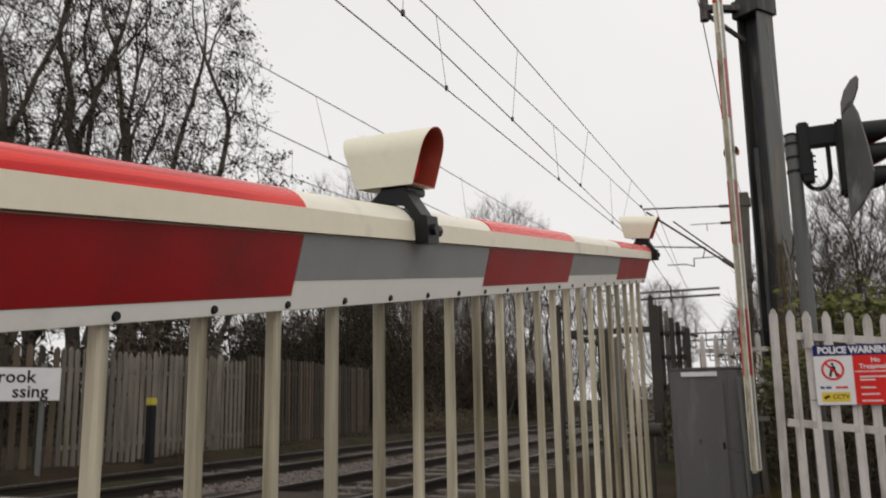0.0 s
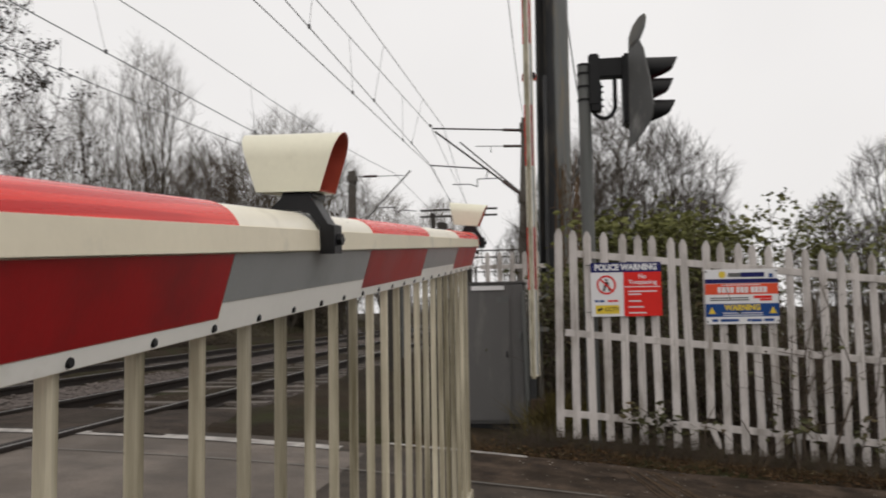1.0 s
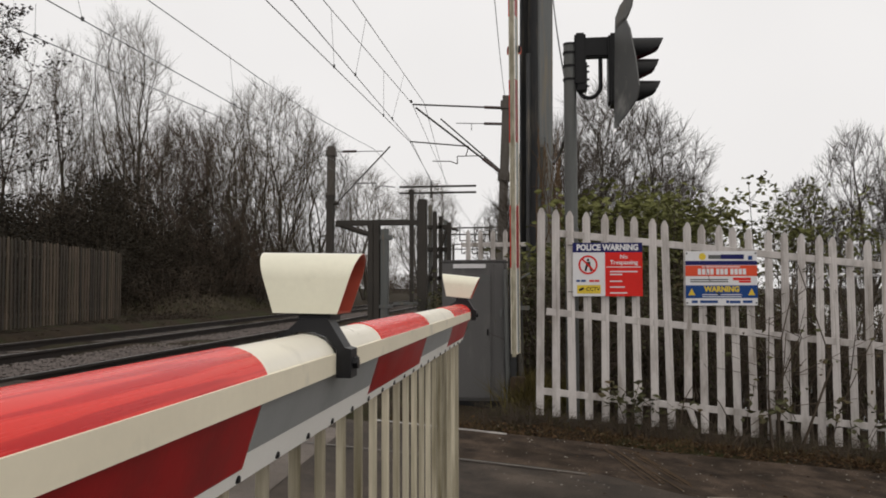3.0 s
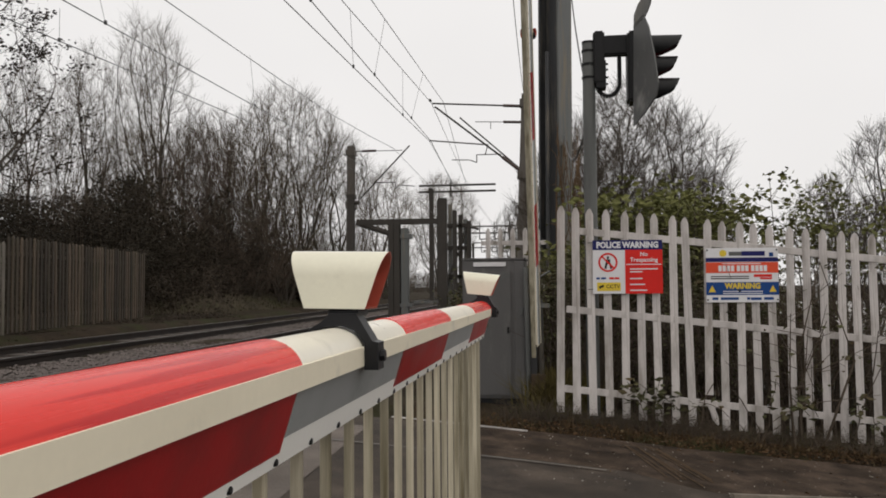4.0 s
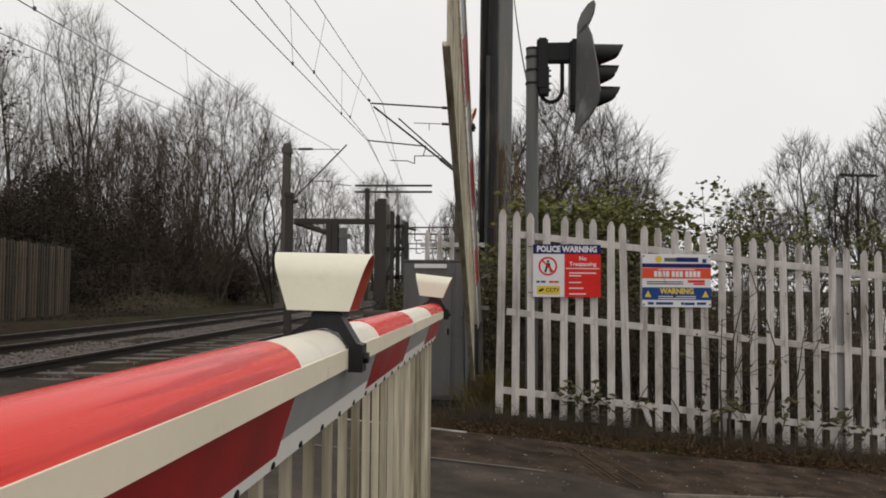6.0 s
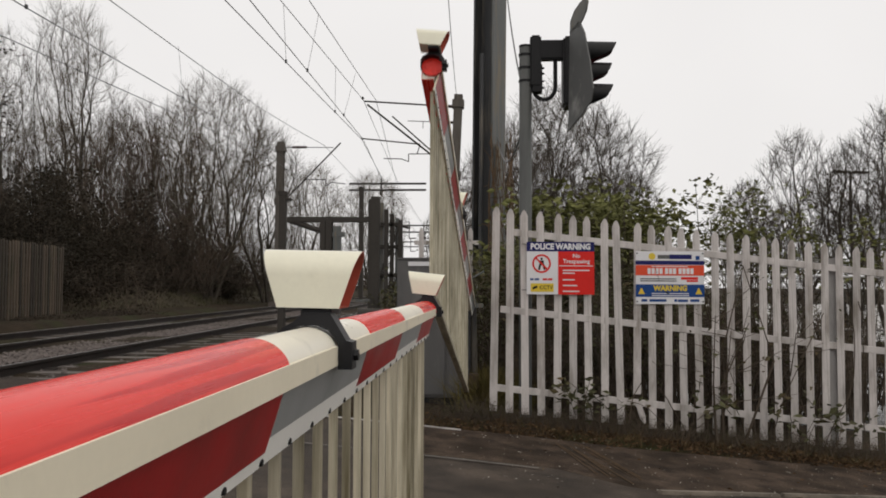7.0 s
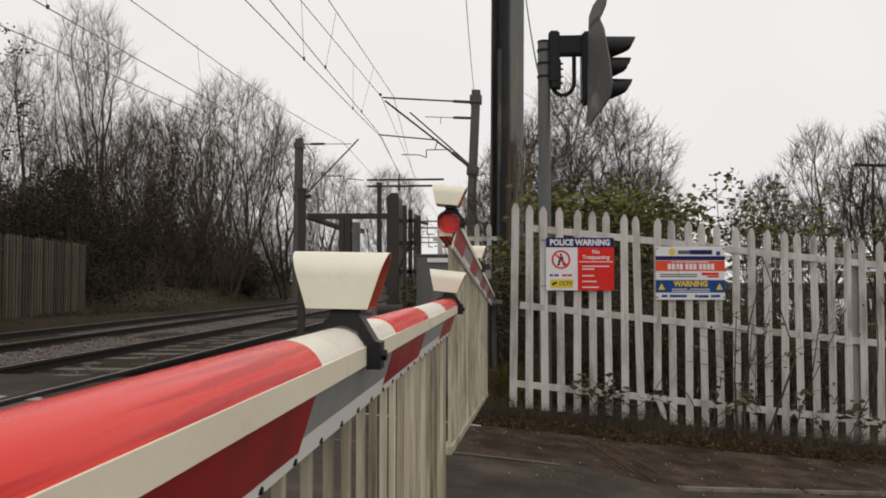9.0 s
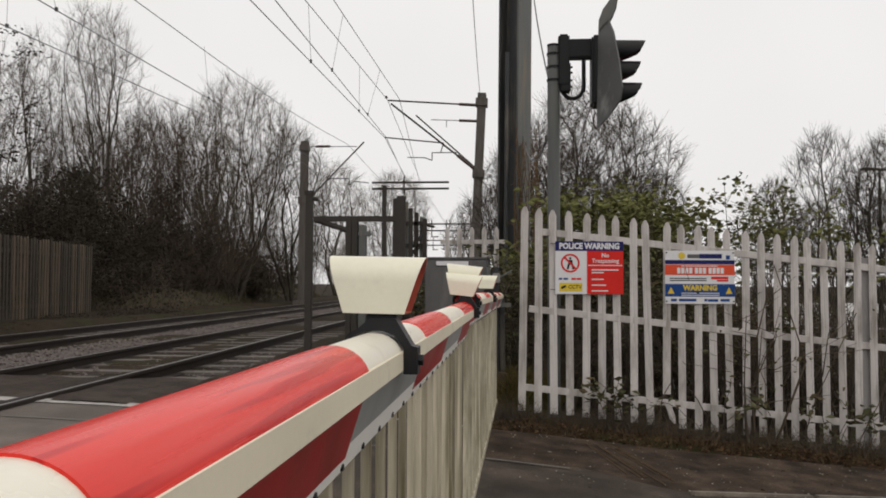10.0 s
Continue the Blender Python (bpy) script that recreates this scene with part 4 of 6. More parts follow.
def build_overhead():
    m = pose(-1.52, 29.1, 0.1, 0, 2.4, 0)
    mast = far_mast(m, 7.95, "grey steel mast holding the overhead line")
    a = thing("cantilever", "dark tubular cantilever holding the overhead wires", "cantilever", group="cantilevers")
    y = 29.05
    tube = lambda n, p, q, r=0.03, mm="far_steel": part(n, Geo().tube(p, q, r, n=8), mm, a)
    tube("top_tube", (-1.35, y, 7.62), (-4.55, y, 7.84))
    tube("insulator", (-1.35, y, 7.62), (-2.0, y, 7.665), 0.055, "insulator")
    tube("diagonal", (-1.45, y, 5.35), (-4.45, y, 7.72), 0.034)
    tube("insulator", (-1.45, y, 5.35), (-2.05, y, 5.83), 0.06, "insulator")
    tube("brace", (-1.45, y, 5.42), (-3.55, y, 7.29), 0.026)
    tube("stay_rod", (-1.35, y, 7.05), (-3.0, y, 7.12), 0.014)
    tube("insulator", (-1.35, y, 7.05), (-2.0, y, 7.08), 0.05, "insulator")
    tube("drop_rod", (-2.45, y, 6.85), (-2.45, y, 7.10), 0.012)
    tube("registration_tube", (-2.55, y, 6.28), (-4.65, y, 6.50), 0.024)
    tube("registration_link", (-2.55, y, 6.28), (-2.65, y, 5.95), 0.018)
    part("steady_arm", Geo().path([(-2.1, y + 0.4, 6.0), (-3.0, y + 0.4, 6.0), (-3.0, y + 0.4, 5.72), (-3.25, y + 0.4, 5.82), (-3.9, y + 0.4, 5.84)], 0.018), "far_steel", a)
    part("pulley", Geo().tube((-4.62, y - 0.05, 7.95), (-4.62, y + 0.05, 7.95), 0.05, n=10), "far_steel", a)

    far_mast(pose(-10.25, 39.0, 0.2, 0, 0.6, 0), 7.95, "grey steel mast beyond the far track", 0.165)
    b = thing("cantilever", "slanting cantilever arm over the far track", "cantilever", group="cantilevers")
    y = 38.9
    for n, p, q, r, mm in (("top_tube", (-10.1, y, 7.88), (-7.6, y, 7.86), 0.018, "far_steel"), ("insulator", (-9.6, y, 7.88), (-8.9, y, 7.88), 0.06, "insulator"), ("diagonal", (-9.7, y, 5.55), (-7.25, y, 8.08), 0.036, "far_steel"),
                           ("registration_tube", (-9.0, y, 6.32), (-7.95, y, 6.32), 0.026, "far_steel"), ("link", (-8.9, y, 6.4), (-8.5, y, 6.8), 0.02, "far_steel")):
        part(n, Geo().tube(p, q, r, n=8), mm, b)
    part("steady_arm", Geo().path([(-7.95, y, 6.32), (-7.95, y, 6.0), (-7.7, y, 6.18), (-7.0, y, 6.1)], 0.022), "far_steel", b)

    # masts and head spans further down the line
    for y0, xr, xl in ((58.0, -2.0, -9.5), (86.0, -3.6, -11.5), (118.0, -4.6, -13.0)):
        portal = thing("line_portal", "distant steel portal over both tracks", "portal", group="distant portals")
        near_one = y0 < 60
        for x in (-9.3,) if near_one else (xr, xl):
            part("leg", Geo().box(x - 0.15, x + 0.15, y0 - 0.15, y0 + 0.15, 0.0, 8.3 if near_one else 7.6), "far_steel", portal)
        for z in (8.05, 8.5) if near_one else (6.9, 7.6):
            part("beam", Geo().tube((-10.2 if near_one else xl, y0, z), (-4.7 if near_one else xr, y0, z), 0.075, n=8), "far_steel", portal)
        if near_one:
            part("stub", Geo().tube((-7.9, y0, 8.9), (-7.9, y0, 7.7), 0.05, n=6), "far_steel", portal)
            continue
        for x in [xl + 1.2 + k * 1.55 for k in range(4)]:
            part("dropper", Geo().tube((x, y0, 8.0), (x, y0, 6.2), 0.05, n=6), "far_steel", portal)
            part("insulator", Geo().tube((x, y0, 6.25), (x + 0.7, y0, 6.25), 0.06, n=6), "insulator", portal)

    # wires: (kind, points along the line)
    def run(name, pts, r, label, group):
        w = thing(name, label, "wire", group=group)
        out = [Vector(p) for p in pts]
        part("conductor", Geo().path(out, r, 6), "wire_metal", w)
        return w

    def sagging(p, q, sag, n=10):
        p, q = Vector(p), Vector(q)
        return [p.lerp(q, i / n) - Vector((0, 0, sag * 4 * (i / n) * (1 - i / n))) for i in range(n + 1)]

    def along(p, q, y):
        """The point of the line through p and q that lies at y."""
        p, q = Vector(p), Vector(q)
        return p.lerp(q, (y - p.y) / (q.y - p.y))

    z0, z1 = 6.5, 7.9
    near_wires = (  # contact wire and catenary wire of each pair, by two points
        (((-4.898, 14.70, z0), (-4.667, 29.45, z0)), ((-4.919, 18.72, z1), (-4.649, 27.76, z1))),
        (((-4.437, 14.74, z0), (-4.616, 28.99, z0)), ((-4.25, 18.76, z1), (-4.16, 29.07, z1))))
    dr = thing("wire_droppers", "thin vertical dropper wires between the overhead wires", "wire")

    def dropper(p, q):
        part("dropper", Geo().tube(p, q, 0.005, n=4), "wire_metal", dr)
        part("clip", Geo().box(p.x - 0.02, p.x + 0.02, p.y - 0.03, p.y + 0.03, p.z - 0.02, p.z + 0.06), "wire_metal", dr)

    for k, (low, high) in enumerate(near_wires):
        for name, (p, q), drop in (("contact_wire", low, 6.4), ("catenary_wire", high, 8.1)):
            mid = along(p, q, 29.2)
            pts = [along(p, q, -28), along(p, q, 0), mid, Vector((-6.5 - 0.2 * k, 58, drop)), Vector((-8.6, 118, drop - 0.2))]
            run(name, pts, 0.0105, "thin dark " + name.replace("_", " ") + " above the near track", "overhead wires")
        for y in ((12.4, 19.0, 24.6) if k == 0 else (9.6, 14.4, 19.8, 25.1)):
            dropper(along(*low, y), along(*high, y))
    far_wires = (((-8.839, 14.41, 6.5), (-8.692, 22.61, 6.5), 39), ((-10.433, 15.70, 6.5), (-9.787, 23.66, 6.5), 32), ((-9.036, 18.70, 8.0), (-8.155, 37.43, 8.0), 39))
    for k, (p, q, end) in enumerate(far_wires):
        run("contact_wire" if k < 2 else "catenary_wire", [along(p, q, -24), along(p, q, 18)] + [along(p, q, y) - Vector((0, 0, d)) for y, d in ((25, 0.16), (30, 0.24), (35, 0.14)) if k == 2] + [along(p, q, end), Vector((-9.0 - 0.03 * 80, 118, 6.3 if k < 2 else 7.6))], 0.011, "thin dark overhead wire above the far track", "overhead wires")
    for k, y in ((0, 15.0), (0, 22.6), (0, 27.5), (1, 15.9)):
        p = along(*far_wires[k][:2], y)
        q = along(*far_wires[2][:2], y)
        dropper(p, Vector((p.x, p.y, 7.2)) if k else q)
    # earth wires that come down to the masts from overhead
    run("earth_wire", sagging((-0.80, 13.4, 7.5), (-1.25, 29.1, 7.9), 0.3, 8), 0.009, "thin dark wire strung between the masts", "overhead wires")
    run("earth_wire", sagging((-0.80, 13.4, 7.5), (-0.9, -20.0, 8.6), 0.3, 8), 0.007, "thin dark wire strung above the road", "overhead wires")
    run("signal_cable", sagging((0.18, 13.3, 7.0), (0.30, 7.5, 3.12), 0.25, 10), 0.008, "thin black cable from mast to signal post", "overhead wires")
    run("signal_cable", sagging((0.12, 13.28, 3.65), (0.30, 7.5, 2.62), 0.32, 10), 0.009, "thin black cable hanging between mast and signal post", "overhead wires")


def build_trackside():
    p = thing("trackside_post", "dark slender steel post beside the near track", "post", pose(-3.02, 11.9, 0.2))
    part("post", Geo().box(-0.05, 0.05, -0.05, 0.05, 0, 2.38, 0.006), "far_steel", p)
    part("cap", Geo().box(-0.065, 0.065, -0.065, 0.065, 2.36, 2.42, 0.006), "far_steel", p)
    part("eye", Geo().tube((0.05, 0, 2.3), (0.13, 0, 2.3), 0.03, n=8), "far_steel", p)
    f = thing("equipment_gantry", "rusty dark steel frame with beam, brace and columns by the track", "gantry", pose(-2.9, 13.4, 0.2))
    part("beam", Geo().box(-0.42, 1.0, -0.05, 0.05, 2.08, 2.17, 0.006), "far_steel", f)
    part("brace", Geo().tube((-0.42, 0, 2.12), (0.36, 0, 1.86), 0.045, n=8), "far_steel", f)
    for x, w, h in ((0.17, 0.045, 2.12), (0.27, 0.05, 2.1), (1.03, 0.07, 2.5)):
        part("column", Geo().box(x - w, x + w, -0.07, 0.07, -0.2, h, 0.008), "far_steel", f)
    part("trunking", Geo().box(0.34, 0.46, -0.06, 0.06, 0.3, 2.02, 0.006), "mast_pale", f, "grey vertical cable trunking")
    part("trunking_foot", Geo().box(0.32, 0.53, -0.07, 0.07, 0.72, 0.78, 0.006), "mast_pale", f)
    part("trunking_hood", Geo().box(0.33, 0.52, -0.07, 0.07, 1.84, 1.92, 0.006), "mast_pale", f)
    for z in (0.55, 0.80):
        part("cross_rail", Geo().box(0.55, 1.0, -0.03, 0.03, z - 0.02, z + 0.02), "mast_pale", f)
    shed = thing("lattice_tower", "dark weathered cluster of trackside lattice columns", "lattice tower", pose(-2.98, 20.0, 0.0))
    for i, (x, h) in enumerate(((0.03, 3.36), (0.16, 3.42), (0.28, 3.30), (0.42, 3.12), (0.55, 3.02), (0.67, 2.92), (0.77, 2.86))):
        part("column", Geo().box(x - 0.05, x + 0.05, 0.1 * (i % 3), 0.1 * (i % 3) + 0.12, 0, h, 0.008), "mast_pale" if i in (2, 5) else "far_steel", shed)
    for z in (0.7, 1.5, 2.2, 2.75):
        part("cross_rail", Geo().box(-0.02, 0.82, 0.10, 0.16, z - 0.05, z + 0.05, 0.006), "far_steel", shed)
    part("arm", Geo().tube((0.75, 0.1, 2.72), (1.0, 0.1, 2.66), 0.03, n=8), "far_steel", shed)
    for k in range(5):
        part("brace", Geo().tube((0.05 + 0.14 * k, 0.05, 0.9 + 0.35 * k), (0.25 + 0.12 * k, 0.05, 1.5 + 0.3 * k), 0.02, n=6), "far_steel", shed)
    lamp = thing("buffer_drum", "dark horizontal steel drum on a stand", "drum", pose(-1.35, 9.2, 0.3))
    part("drum", Geo().tube((-0.1, 0, 0.62), (0.18, 0, 0.62), 0.07, n=14), "far_steel", lamp, smooth=True)
    part("stand", Geo().box(0.0, 0.08, -0.04, 0.04, -0.1, 0.6, 0.006), "far_steel", lamp)
    box = thing("cable_box", "dark rusty post stump with a pipe beside the mast", "box", pose(-0.14, 7.85, 0.12))
    part("case", Geo().box(-0.08, 0.06, -0.06, 0.08, -0.05, 0.30, 0.01), "rust", box)
    part("pipe", Geo().tube((-0.10, 0, 0.0), (-0.12, 0, 1.3), 0.022, n=10), "steel_grey", box, "grey upright pipe", smooth=True)
    part("pipe", Geo().tube((0.02, 0.1, 0.0), (0.0, 0.1, 1.0), 0.035, n=10), "mast_steel", box, smooth=True)
    part("bracket", Geo().box(-0.06, 0.1, -0.02, 0.02, 0.92, 0.96), "mast_pale", box)
    part("latch_block", Geo().box(-0.075, -0.005, -0.06, 0.02, 1.15, 1.24, 0.008), "post_grey", box, "pale grey latch block")
    part("latch_rod", Geo().tube((-0.02, -0.03, 1.19), (0.11, -0.03, 1.265), 0.009, n=8), "mast_pale", box, smooth=True)
    part("latch_post", Geo().box(-0.09, -0.02, 0.02, 0.09, -0.05, 1.30, 0.006), "mast_steel", box, "dark upright post")


# ---- fences and sign across the tracks ----


def build_far_fences():
    def run(a, b, gap, h, z, material, label, w=0.09):
        a, b = Vector(a), Vector(b)
        n = int((b - a).length / gap)
        d = (b - a).normalized()
        ang = math.degrees(math.atan2(d.y, d.x))
        f = thing("palisade_fence", label, "fence", group="fences across the tracks")
        o = [(-w / 2, 0), (-w / 2, h - 0.05), (0, h), (w / 2, h - 0.05), (w / 2, 0)]
        me = Geo().extrude([(p, q) for p, q in o], "y", -0.012, 0.012).mesh("pale", M[material])
        rng = random.Random(n)
        for i in range(n + 1):
            p = a + d * gap * i
            part("pale", me, material, f, m=pose(p.x, p.y, z + rng.gauss(0, 0.015), 0, rng.gauss(0, 0.5), ang))
        for zz in (0.3, h - 0.35):
            part("fence_rail", Geo().box(0, (b - a).length, 0.015, 0.05, zz - 0.04, zz + 0.04), material, f, m=pose(a.x, a.y, z, 0, 0, ang))

    run((-10.85, 15.0), (-12.5, 23.4), 0.19, 1.95, 0.38, "weathered_wood", "brown weathered wooden pale fence beyond the tracks")
    run((-10.3, 9.6), (-10.85, 14.9), 0.16, 1.85, 0.35, "pale_old", "old pale palisade fence beyond the tracks")
    run((-13.5, 13.0), (-10.4, 13.6), 0.17, 1.9, 0.35, "pale_old", "old pale palisade fence beside the far road")
    run((-12.5, 5.0), (-10.25, 9.5), 0.17, 1.85, 0.35, "weathered_wood", "brown wooden pale fence near the crossing sign")
    s = thing("crossing_sign", "white crossing name sign with black letters on posts", "sign", pose(-10.0, 8.62, 1.60, 0, 0, 62))
    part("board", Geo().box(-0.95, 0.52, 0, 0.02, -0.235, 0.235, 0.003), "sign_white", s, "white board")
    lettering("words", "rook", 0.25, "sign_black", s, pose(0.18, -0.002, 0.10, 90), "RIGHT")
    lettering("words", "ssing", 0.25, "sign_black", s, pose(0.36, -0.002, -0.11, 90), "RIGHT")
    for x in (-0.7, 0.3):
        part("post", Geo().tube((x, 0.06, -1.5), (x, 0.06, 0.3), 0.04, n=10), "steel_grey", s)
    b = thing("marker_post", "small dark post with a yellow reflector top", "post", pose(-9.8, 11.0, 0.33))
    part("post", Geo().box(-0.06, 0.06, -0.06, 0.06, 0, 0.95, 0.01), "signal_black", b)
    part("reflector", Geo().box(-0.065, 0.065, -0.065, 0.065, 0.95, 1.07, 0.01), "hivis_yellow", b, "yellow reflector")


# ---- trees and shrubs ----


def grow(rng, base, direction, length, radius, depth, out, spec):
    """One limb and all that springs from it: segments (start, end, radius, radius, depth)."""
    n = spec["pieces"][depth]
    p, d = Vector(base), Vector(direction).normalized()
    top = depth == len(spec["pieces"]) - 1
    for i in range(n):
        f0, f1 = i / n, (i + 1) / n
        bend = Vector((rng.gauss(0, 1), rng.gauss(0, 1), rng.gauss(0, 1))) * spec["wander"]
        d = (d + bend + Vector((0, 0, spec["up"][depth]))).normalized()
        q = p + d * length / n
        r0, r1 = radius * (1 - spec["taper"] * f0), radius * (1 - spec["taper"] * f1)
        out.append((p.copy(), q.copy(), max(r0, spec["least"]), max(r1, spec["least"]), depth))
        if not top and f1 > spec["bare"][depth]:
            for _ in range(spec["kids"][depth] if rng.random() < 0.85 else 0):
                side = d.orthogonal().normalized()
                side.rotate(Matrix.Rotation(rng.uniform(0, 6.283), 3, d))
                a = radians(rng.gauss(spec["angle"][depth], 9))
                kid = d * math.cos(a) + side * math.sin(a)
                grow(rng, q, kid, length * rng.uniform(*spec["shrink"]) * (1.05 - 0.45 * f1), r1 * 0.62, depth + 1, out, spec)
        p = q


def limb_mesh(name, segs, material):
    """Three- to six-sided tapered limbs as one mesh."""
    v, f = [], []
    for p, q, r0, r1, depth in segs:
        n = 6 if depth == 0 else 4 if depth == 1 else 3
        d = (q - p).normalized()
        a = d.orthogonal().normalized()
        b = d.cross(a)
        k = len(v)
        for c, r in ((p, r0), (q, r1)):
            for i in range(n):
                t = 6.28318 * i / n
                v.append(c + (a * math.cos(t) + b * math.sin(t)) * r)
        f += [(k + i, k + (i + 1) % n, k + n + (i + 1) % n, k + n + i) for i in range(n)]
    me = bpy.data.meshes.new(name)
    me.from_pydata(v, [], f)
    me.materials.append(M[material])
    return me


def stem_mesh(name, pts, radius, material):
    """One bent, unbroken stem of five sides."""
    v, f = [], []
    for i, p in enumerate(pts):
        d = (pts[min(i + 1, len(pts) - 1)] - pts[max(i - 1, 0)]).normalized()
        a = d.cross(Vector((0, 1, 0))).normalized()
        b = d.cross(a)
        v += [p + (a * math.cos(1.2566 * k) + b * math.sin(1.2566 * k)) * radius for k in range(5)]
        if i:
            f += [((i - 1) * 5 + k, (i - 1) * 5 + (k + 1) % 5, i * 5 + (k + 1) % 5, i * 5 + k) for k in range(5)]
    me = bpy.data.meshes.new(name)
    me.from_pydata(v, [], f)
    me.materials.append(M[material])
    return me


def leaf_mesh(name, spots, rng, size, material, flat=0.4):
    """Small folded leaves of two triangles a half."""
    v, f = [], []
    for c in spots:
        s = size * rng.uniform(0.6, 1.3)
        a = Vector((rng.gauss(0, 1), rng.gauss(0, 1), rng.gauss(0, flat))).normalized()
        b = a.cross(Vector((rng.gauss(0, 1), rng.gauss(0, 1), rng.gauss(0, 1)))).normalized()
        nrm = a.cross(b) * s * 0.2
        k = len(v)
        v += [c - a * s, c + b * s * 0.55 + nrm, c + a * s, c - b * s * 0.55 + nrm]
        f += [(k, k + 1, k + 2), (k, k + 2, k + 3)]
    me = bpy.data.meshes.new(name)
    me.from_pydata(v, [], f)
    me.materials.append(M[material])
    return me


SPECS = {
    "shrub": dict(pieces=(5, 4, 2), kids=(2, 3), bare=(0.0, 0.05), angle=(32, 36), up=(0.05, 0.08, 0.06), wander=0.16, taper=0.75, shrink=(0.5, 0.8), least=0.006),
}


def make_tree(name, label, category, spec, seed, height, radius, m, group, stems=1, twig="twig", spread=0.1):
    rng = random.Random(seed)
    root = thing(name, label, category, m, group)
    segs = []
    for k in range(stems):
        lean = Vector((rng.gauss(0, spread), rng.gauss(0, spread), 1))
        base = (0, 0, -0.2) if stems == 1 else (rng.gauss(0, 0.35), rng.gauss(0, 0.35), -0.2)
        own = []
        grow(rng, base, lean, height * rng.uniform(0.8, 1.0), radius * rng.uniform(0.7, 1), 0, own, SPECS[spec])
        part("trunk", limb_mesh("trunk", [s for s in own if s[4] < 2], "bark"), "bark", root)
        segs += own
    crown = part("crown", limb_mesh("crown", [s for s in segs if s[4] >= 2], twig), twig, root, "bare brown twigs")
    crown["kind"] = "stuff"
    return root


def branching(starts, points, reach, droop, straight):
    """Joins points to a tree, nearest first: each to the node that costs the least by its distance and by the way down to the root."""
    pos = np.zeros((len(points) + sum(len(s) for s in starts), 3))
    way, parent, n = np.zeros(len(pos)), [], 0
    for stem in starts:
        for i, p in enumerate(stem):
            pos[n] = p
            parent.append(n - 1 if i else -1)
            way[n] = way[n - 1] + np.linalg.norm(pos[n] - pos[n - 1]) if i else 0.0
            n += 1
    points = np.array(points)
    points = points[np.argsort(np.linalg.norm(points - pos[0], axis=1))]
    for p in points:
        d = p - pos[:n]
        far = np.sqrt((d * d).sum(1))
        k = int(np.argmin(far + reach * way[:n] + droop * np.maximum(0.0, 0.15 * far - d[:, 2])))
        pos[n], way[n] = p, way[k] + far[k]
        parent.append(k)
        n += 1
    # draw the limbs straighter: each joint moves towards the line between its parent and its heaviest branch
    load, heir = np.ones(n), [-1] * n
    for i in range(n - 1, -1, -1):
        if parent[i] >= 0:
            load[parent[i]] += load[i]
    for i in range(n):
        k = parent[i]
        if k >= 0 and (heir[k] < 0 or load[i] > load[heir[k]]):
            heir[k] = i
    inner = [i for i in range(n) if parent[i] >= 0 and heir[i] >= 0]
    up, on = [parent[i] for i in inner], [heir[i] for i in inner]
    for _ in range(straight):
        pos[inner] = 0.4 * pos[inner] + 0.3 * (pos[up] + pos[on])
    return [Vector(p) for p in pos[:n]], parent


